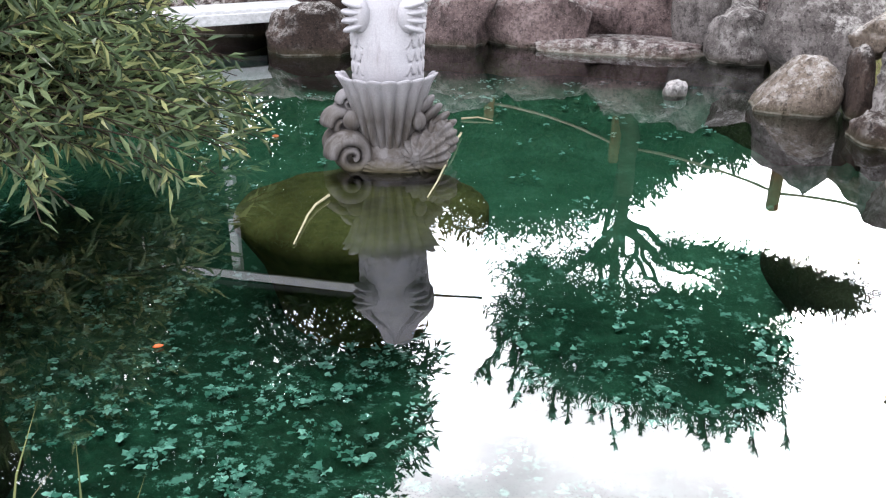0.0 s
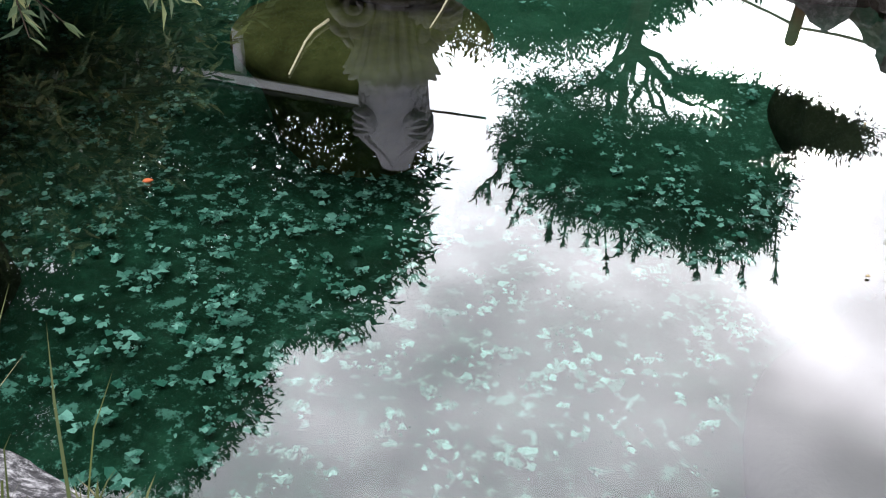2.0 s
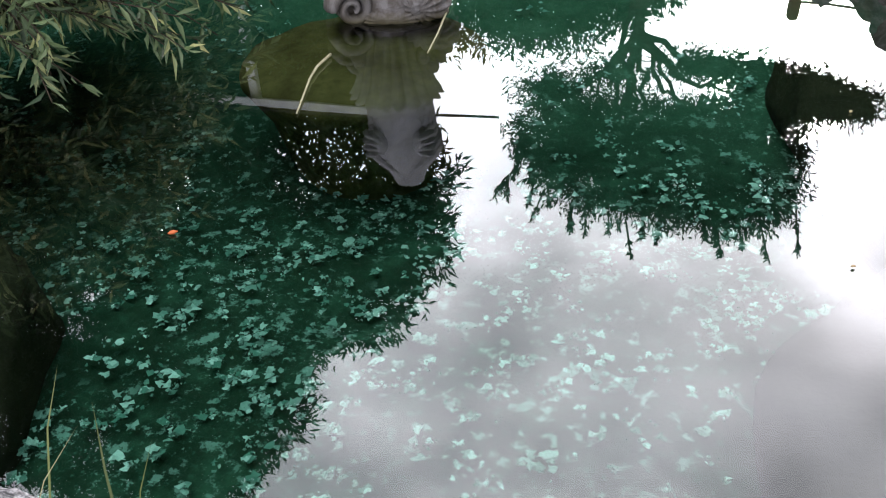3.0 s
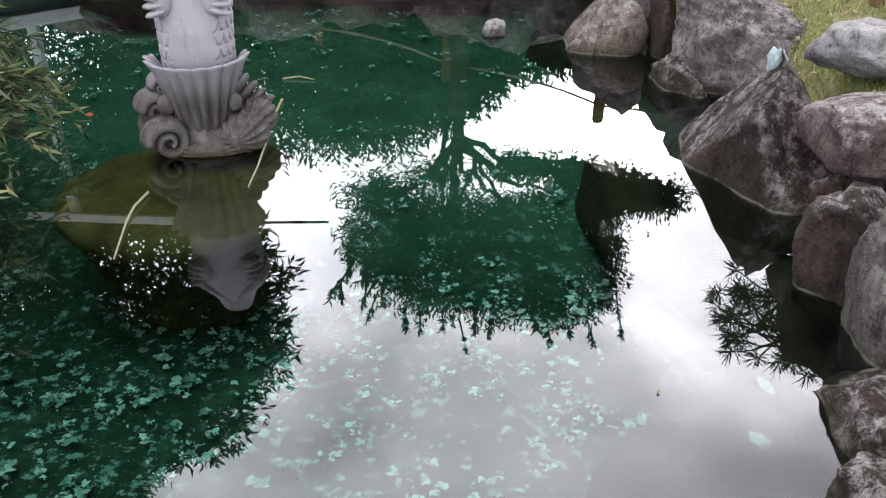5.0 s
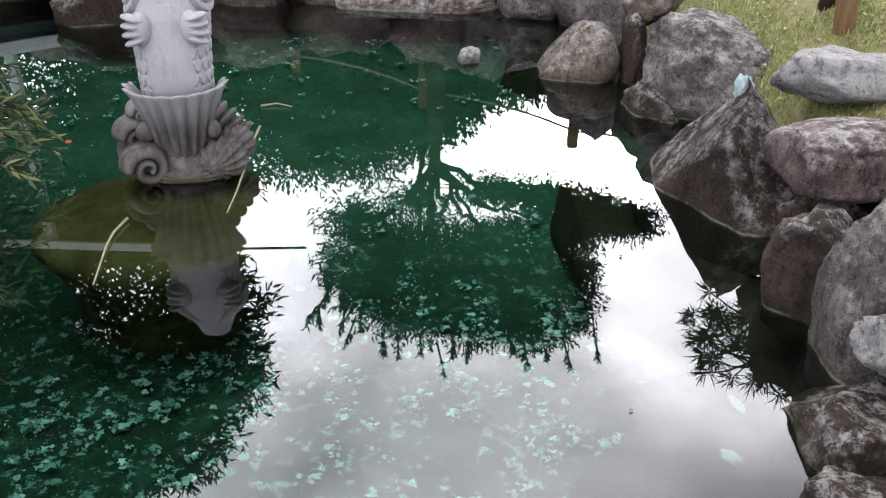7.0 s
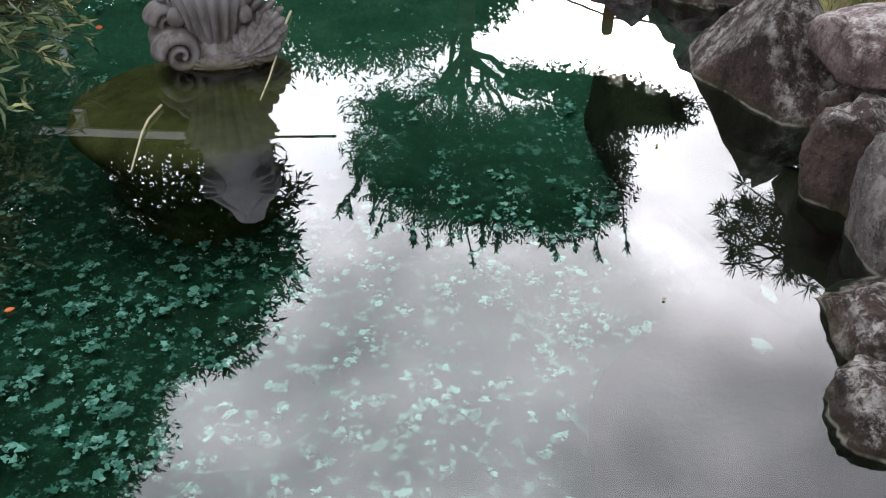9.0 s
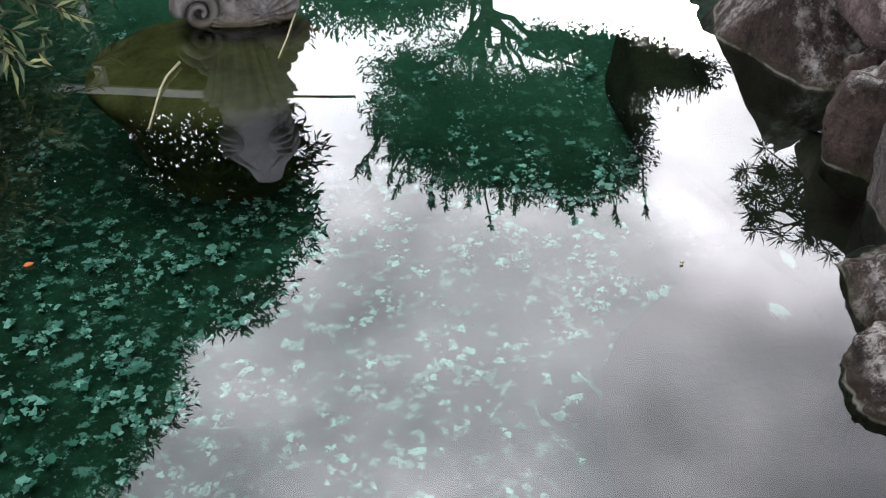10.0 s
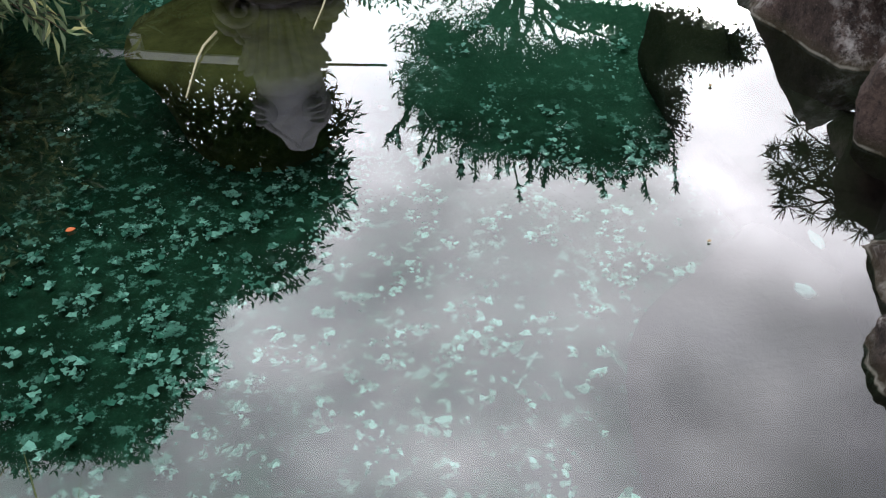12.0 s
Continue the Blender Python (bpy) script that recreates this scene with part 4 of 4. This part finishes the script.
def build_hedge():
    rng = np.random.default_rng(44)
    for cx, w, h, seed in ((-6.2, 1.2, 2.5, 0), (-4.8, 1.1, 2.6, 0), (-3.6, 1.0, 2.6, 0), (-2.9, 0.8, 2.3, 0), (-2.35, 0.85, 1.95, 0), (-1.45, 0.80, 1.80, 1), (-0.70, 0.70, 1.78, 2), (-0.10, 0.40, 1.55, 3), (0.30, 0.40, 1.18, 4), (0.72, 0.36, 1.02, 5)):
        cy = 7.75 if cx > -2.8 else 9.4
        root = thing("shrub", (cx, cy, 0.3), "dense dark green shrub behind the far bank", "shrub", "shrubs behind the far bank")
        lobes = [(cx + rng.uniform(-0.35, 0.35) * w, cy, 0.45 + (h - 0.72) * j / 4, w * rng.uniform(0.75, 1.0), 0.35, 0.40) for j in range(5)]
        P, D = lobes_cloud(lobes, int(4800 * max(0.7, w)), rng, 0.25)
        P = np.repeat(P, 4, 0)
        P = P + rng.normal(size=P.shape) * 0.035
        D = np.repeat(D, 4, 0) + rng.normal(size=P.shape) * 0.7
        o = np.array((cx, cy, 0.3))
        leaf_mesh("crown", leaves(P - o, D, rng.uniform(0.05, 0.10, len(P)), rng.uniform(0.016, 0.030, len(P)), rng), HEDGE_LEAF, root)
        part("stem", joined([limb(rng, (0, 0, -0.1), (rng.uniform(-0.2, 0.2), 0, 0.9), 0.03, 0.012) for _ in range(4)]), BARK, root, smooth=True)


def build_bank_pine():
    """A small pine leaning over the right bank, its needles in bursts."""
    rng = np.random.default_rng(55)
    bx, by = 1.86, 4.62
    z = land(bx, by)
    root = thing("small_pine", (bx, by, z), "small dark pine with bursts of long needles on the bank", "tree")
    o = Vector((bx, by, z))
    wood = [limb(rng, (0, 0, -0.1), (0.03, 0.0, 1.35), 0.042, 0.022, 0.03)]
    P, D = [], []
    for i in range(58):
        tip = Vector((rng.uniform(1.47, 2.20), rng.uniform(4.5, 5.1), 0.0))
        tip.z = 1.30 + (tip.x - 1.47) * 0.25 + rng.uniform(0.0, 0.48)
        base = Vector((bx + 0.02, by, z + rng.uniform(0.75, 1.3)))
        wood.append(tube([base - o, base.lerp(tip, 0.55) - o + Vector((0, 0, 0.03)), tip - o], [0.008, 0.006, 0.003], 5))
        axis = (tip - base).normalized()
        for q in range(34):
            d = Vector((rng.normal(), rng.normal(), rng.normal())).normalized() + axis * 0.5
            P.append(tip - o - axis * rng.uniform(0, 0.05)), D.append(d)
    P, D = np.array(P), np.array(D)
    leaf_mesh("needles", leaves(P, D, rng.uniform(0.08, 0.13, len(P)), rng.uniform(0.007, 0.010, len(P)), rng, 0.05), PINE_LEAF, root)
    part("trunk", joined(wood), BARK, root, smooth=True)


def build_bush():
    """A spreading willowy bush that hangs over the water."""
    rng = np.random.default_rng(66)
    root = thing("willowy_bush", (-3.05, 3.45, 0.25), "spreading bush with long narrow green leaves over the water", "bush")
    o = Vector((-3.05, 3.45, 0.25))
    P, D, L, W, wood = [], [], [], [], []
    for i in range(620):
        a = rng.uniform(-2.2, 1.9)
        el = rng.uniform(0.0, 1.0) ** 1.35
        reach = rng.uniform(0.80, 1.50) * (1 - 0.42 * el)
        base = Vector((-3.05 + rng.normal() * 0.28, 3.45 + rng.normal() * 0.3, 0.22))
        tip = Vector((-3.05 + reach * math.cos(a) * 1.0, 3.45 + reach * math.sin(a) * 0.95, 0.02 + 1.05 * el + rng.uniform(-0.03, 0.12)))
        top = base.lerp(tip, 0.55) + Vector((0, 0, 0.16 + 0.22 * el))
        pts = [base * (1 - t) ** 2 + top * 2 * t * (1 - t) + tip * t * t for t in np.linspace(0, 1, 9)]
        for p in pts:
            p.z = max(p.z, 0.012)
        wood.append(tube([p - o for p in pts], list(np.linspace(0.006, 0.002, 9)), 5))
        for q in range(30):
            t = rng.uniform(0.35, 1.0)
            j = min(7, int(t * 8))
            p = pts[j].lerp(pts[j + 1], t * 8 - j)
            way = (pts[j + 1] - pts[j]).normalized()
            out = way.cross(Vector((rng.normal(), rng.normal(), rng.normal()))).normalized()
            P.append(p - o), D.append(way * rng.uniform(0.4, 1.0) + out * 0.7 + Vector((0, 0, -0.12)))
            L.append(rng.uniform(0.06, 0.125)), W.append(rng.uniform(0.012, 0.024))
    P = np.array(P)
    P[:, 2] = np.maximum(P[:, 2], -0.235)
    leaf_mesh("foliage", leaves(P, np.array(D), np.array(L), np.array(W), rng, 0.12), BUSH_LEAF, root)
    tagged(part("stem", joined(wood), BARK, root, smooth=True), kind="stuff")


build_left_tree()
build_centre_tree()
build_hedge()
build_bank_pine()
build_bush()


# ---- grass, litter and small things ----
def blades(name, places, heights, mat, label, rng, width=0.006, bend=0.5):
    """Tapering blades of grass, three bent segments each, as one mesh."""
    V, F = [], []
    for (x, y, z), h in zip(places, heights):
        a = rng.uniform(0, 2 * math.pi)
        d = Vector((math.cos(a), math.sin(a), 0))
        s = Vector((-d.y, d.x, 0)) * width * rng.uniform(0.6, 1.3)
        b = h * bend * rng.uniform(0.2, 1.2)
        k = len(V)
        for t in (0.0, 0.4, 0.75):
            c = Vector((x, y, z)) + d * b * t * t + Vector((0, 0, h * t))
            V += [c - s * (1 - t * 0.7), c + s * (1 - t * 0.7)]
        V.append(Vector((x, y, z)) + d * b + Vector((0, 0, h * 0.93)))
        F += [(k, k + 1, k + 3), (k, k + 3, k + 2), (k + 2, k + 3, k + 5), (k + 2, k + 5, k + 4), (k + 4, k + 5, k + 6)]
    root = thing(name, (0, 0, 0), label, "grass", kind="stuff")
    leaf_mesh("grass_blades", (np.array([tuple(v) for v in V]), np.array(F)), mat, root)


def build_grass():
    rng = np.random.default_rng(77)
    spots, hs = [], []
    while len(spots) < 38000:
        x, y = rng.uniform(1.15, 2.9), rng.uniform(2.6, 6.4)
        d = shore_distance(x, y)
        if d < 0.08 or noise.noise(Vector((x * 3, y * 3, 9))) < rng.uniform(-0.6, 0.15):
            continue
        spots.append((x, y, land(x, y) - 0.01)), hs.append(rng.uniform(0.012, 0.05))
    blades("bank_grass", spots, hs, GRASS, "short patchy green grass on the bank", rng, 0.004, 0.8)
    spots, hs = [], []
    while len(spots) < 1900:
        x, y = rng.uniform(-1.5, -0.52), rng.uniform(0.50, 0.80)
        if y > 0.70 and x < -0.74:
            continue
        spots.append((x, y, land(x, y) - 0.02)), hs.append(rng.uniform(0.02, 0.085))
    blades("shore_grass", spots, hs, SHORE_GRASS, "tufts of bright grass round the near rock", rng, 0.003, 0.7)
    spots, hs = [], []
    for _ in range(16):
        x = rng.uniform(-1.0, -0.58)
        spots.append((x, rng.uniform(0.60, 0.70), land(x, 0.62) - 0.02)), hs.append(rng.uniform(0.20, 0.36))
    blades("tall_grass", spots, hs, SHORE_GRASS, "a few long thin grass blades standing by the near rock", rng, 0.0026, 0.45)
    # fallen leaves in the bank's grass
    n = 2200
    P = []
    while len(P) < n:
        x, y = rng.uniform(1.2, 2.7), rng.uniform(2.8, 6.0)
        if shore_distance(x, y) > 0.1:
            P.append((x, y, land(x, y) + 0.012 + 0.02 * rng.random()))
    D = rng.normal(size=(n, 3)) * np.array((1, 1, 0.25))
    root = thing("fallen_leaves", (0, 0, 0), "small pale fallen leaves lying in the grass", "fallen leaves", kind="stuff")
    leaf_mesh("leaf_litter", leaves(np.array(P), D, rng.uniform(0.012, 0.032, n), rng.uniform(0.008, 0.016, n), rng), DRY, root)


def build_gravel():
    n = 40
    verts, faces = [], []
    for j in range(9):
        for i in range(n + 1):
            x = 1.62 + 0.75 * i / n
            y = 5.2 + 0.30 * j + 0.06 * math.sin(i * 0.7)
            verts.append((x, y, land(x, y) + 0.02 + 0.006 * noise.noise(Vector((x * 30, y * 30, 0)))))
    for j in range(8):
        for i in range(n):
            k = j * (n + 1) + i
            faces.append((k, k + 1, k + n + 2, k + n + 1))
    tagged(mesh_object("gravel_path", (verts, faces), GRAVEL, smooth=True), "pale grey gravel path above the bank", "path", kind="structure")


def reed(pts, r, label="pale bent reed stem in the water"):
    ob = mesh_object("reed_stem", tube(pts, list(np.linspace(r, r * 0.5, len(pts))), 6), STEM, smooth=True)
    tagged(ob, label, "stem", "loose reed stems")


def floating_leaf(x, y, mat, size, turn, label):
    V, F = [], []
    c, s = math.cos(turn), math.sin(turn)
    out = [(0, 0), (0.25, 0.28), (0.6, 0.30), (1, 0), (0.6, -0.30), (0.25, -0.28)]
    for z in (0.004, 0.007):
        for a, b in out:
            V.append((x + size * (a * c - b * s), y + size * (a * s + b * c), z + 0.004 * abs(b)))
    F = [tuple(range(6))[::-1], tuple(range(6, 12))] + [(i, (i + 1) % 6, 6 + (i + 1) % 6, 6 + i) for i in range(6)]
    tagged(mesh_object("floating_leaf", (V, F), mat), label, "leaf", "leaves floating on the pond")


build_grass()
build_gravel()
reed([(-0.88, 4.18, 0.012), (-0.87, 3.9, 0.03), (-0.86, 3.7, 0.012), (-0.85, 3.45, 0.008), (-0.85, 3.26, 0.006)], 0.006)
reed([(-1.22, 3.2, 0.012), (-1.235, 3.08, 0.014), (-1.23, 2.98, 0.012), (-1.19, 2.71, 0.006)], 0.006)
reed([(-0.93, 4.48, 0.006), (-0.85, 4.50, 0.012), (-0.77, 4.47, 0.006)], 0.006, "short yellow reed stem floating behind the statue")
floating_leaf(-1.31, 1.95, ORANGE, 0.028, 0.6, "small orange fallen leaf floating on the water")
floating_leaf(0.50, 2.03, DRY, 0.012, 0.2, "tiny pale leaf floating on the water")
floating_leaf(0.62, 2.9, DRY, 0.016, 1.2, "tiny pale leaf floating on the water")
floating_leaf(-1.72, 3.98, ORANGE, 0.05, 2.0, "orange-brown leaf floating by the bush")


def crust(at, size, turn, seed, label):
    """A thin patch of pale blue crust, with a ragged edge."""
    bm = bmesh.new()
    bmesh.ops.create_icosphere(bm, subdivisions=3, radius=1.0)
    for v in bm.verts:
        v.co = v.co * (1 + 0.35 * fbm(v.co * 2.2 + Vector((seed, 0, 0)), 3))
    ob = mesh_object("crust_patch", bm, CHALK, smooth=True)
    ob.matrix_world = pose(*at, *turn) @ Matrix.Diagonal((*size, 1))
    tagged(ob, label, "crust", "pale crust patches")


crust((0.95, 2.44, -0.29), (0.018, 0.05, 0.006), (0, 0, 10), 3, "pale blue-white crust on the sunken stones")
crust((0.86, 2.18, -0.29), (0.025, 0.035, 0.012), (0, 0, 40), 4, "pale blue-white crust on the sunken stones")
peak = max((o for o in bpy.data.objects if o.get("label", "").startswith("brown three-cornered")), key=lambda o: o.location.x)
top = max((peak.matrix_basis @ v.co for v in peak.data.vertices), key=lambda p: p.z)
crust((top.x, top.y + 0.01, top.z - 0.085), (0.040, 0.040, 0.075), (20, -15, 0), 5, "pale blue crust dried on the top of the brown rock")
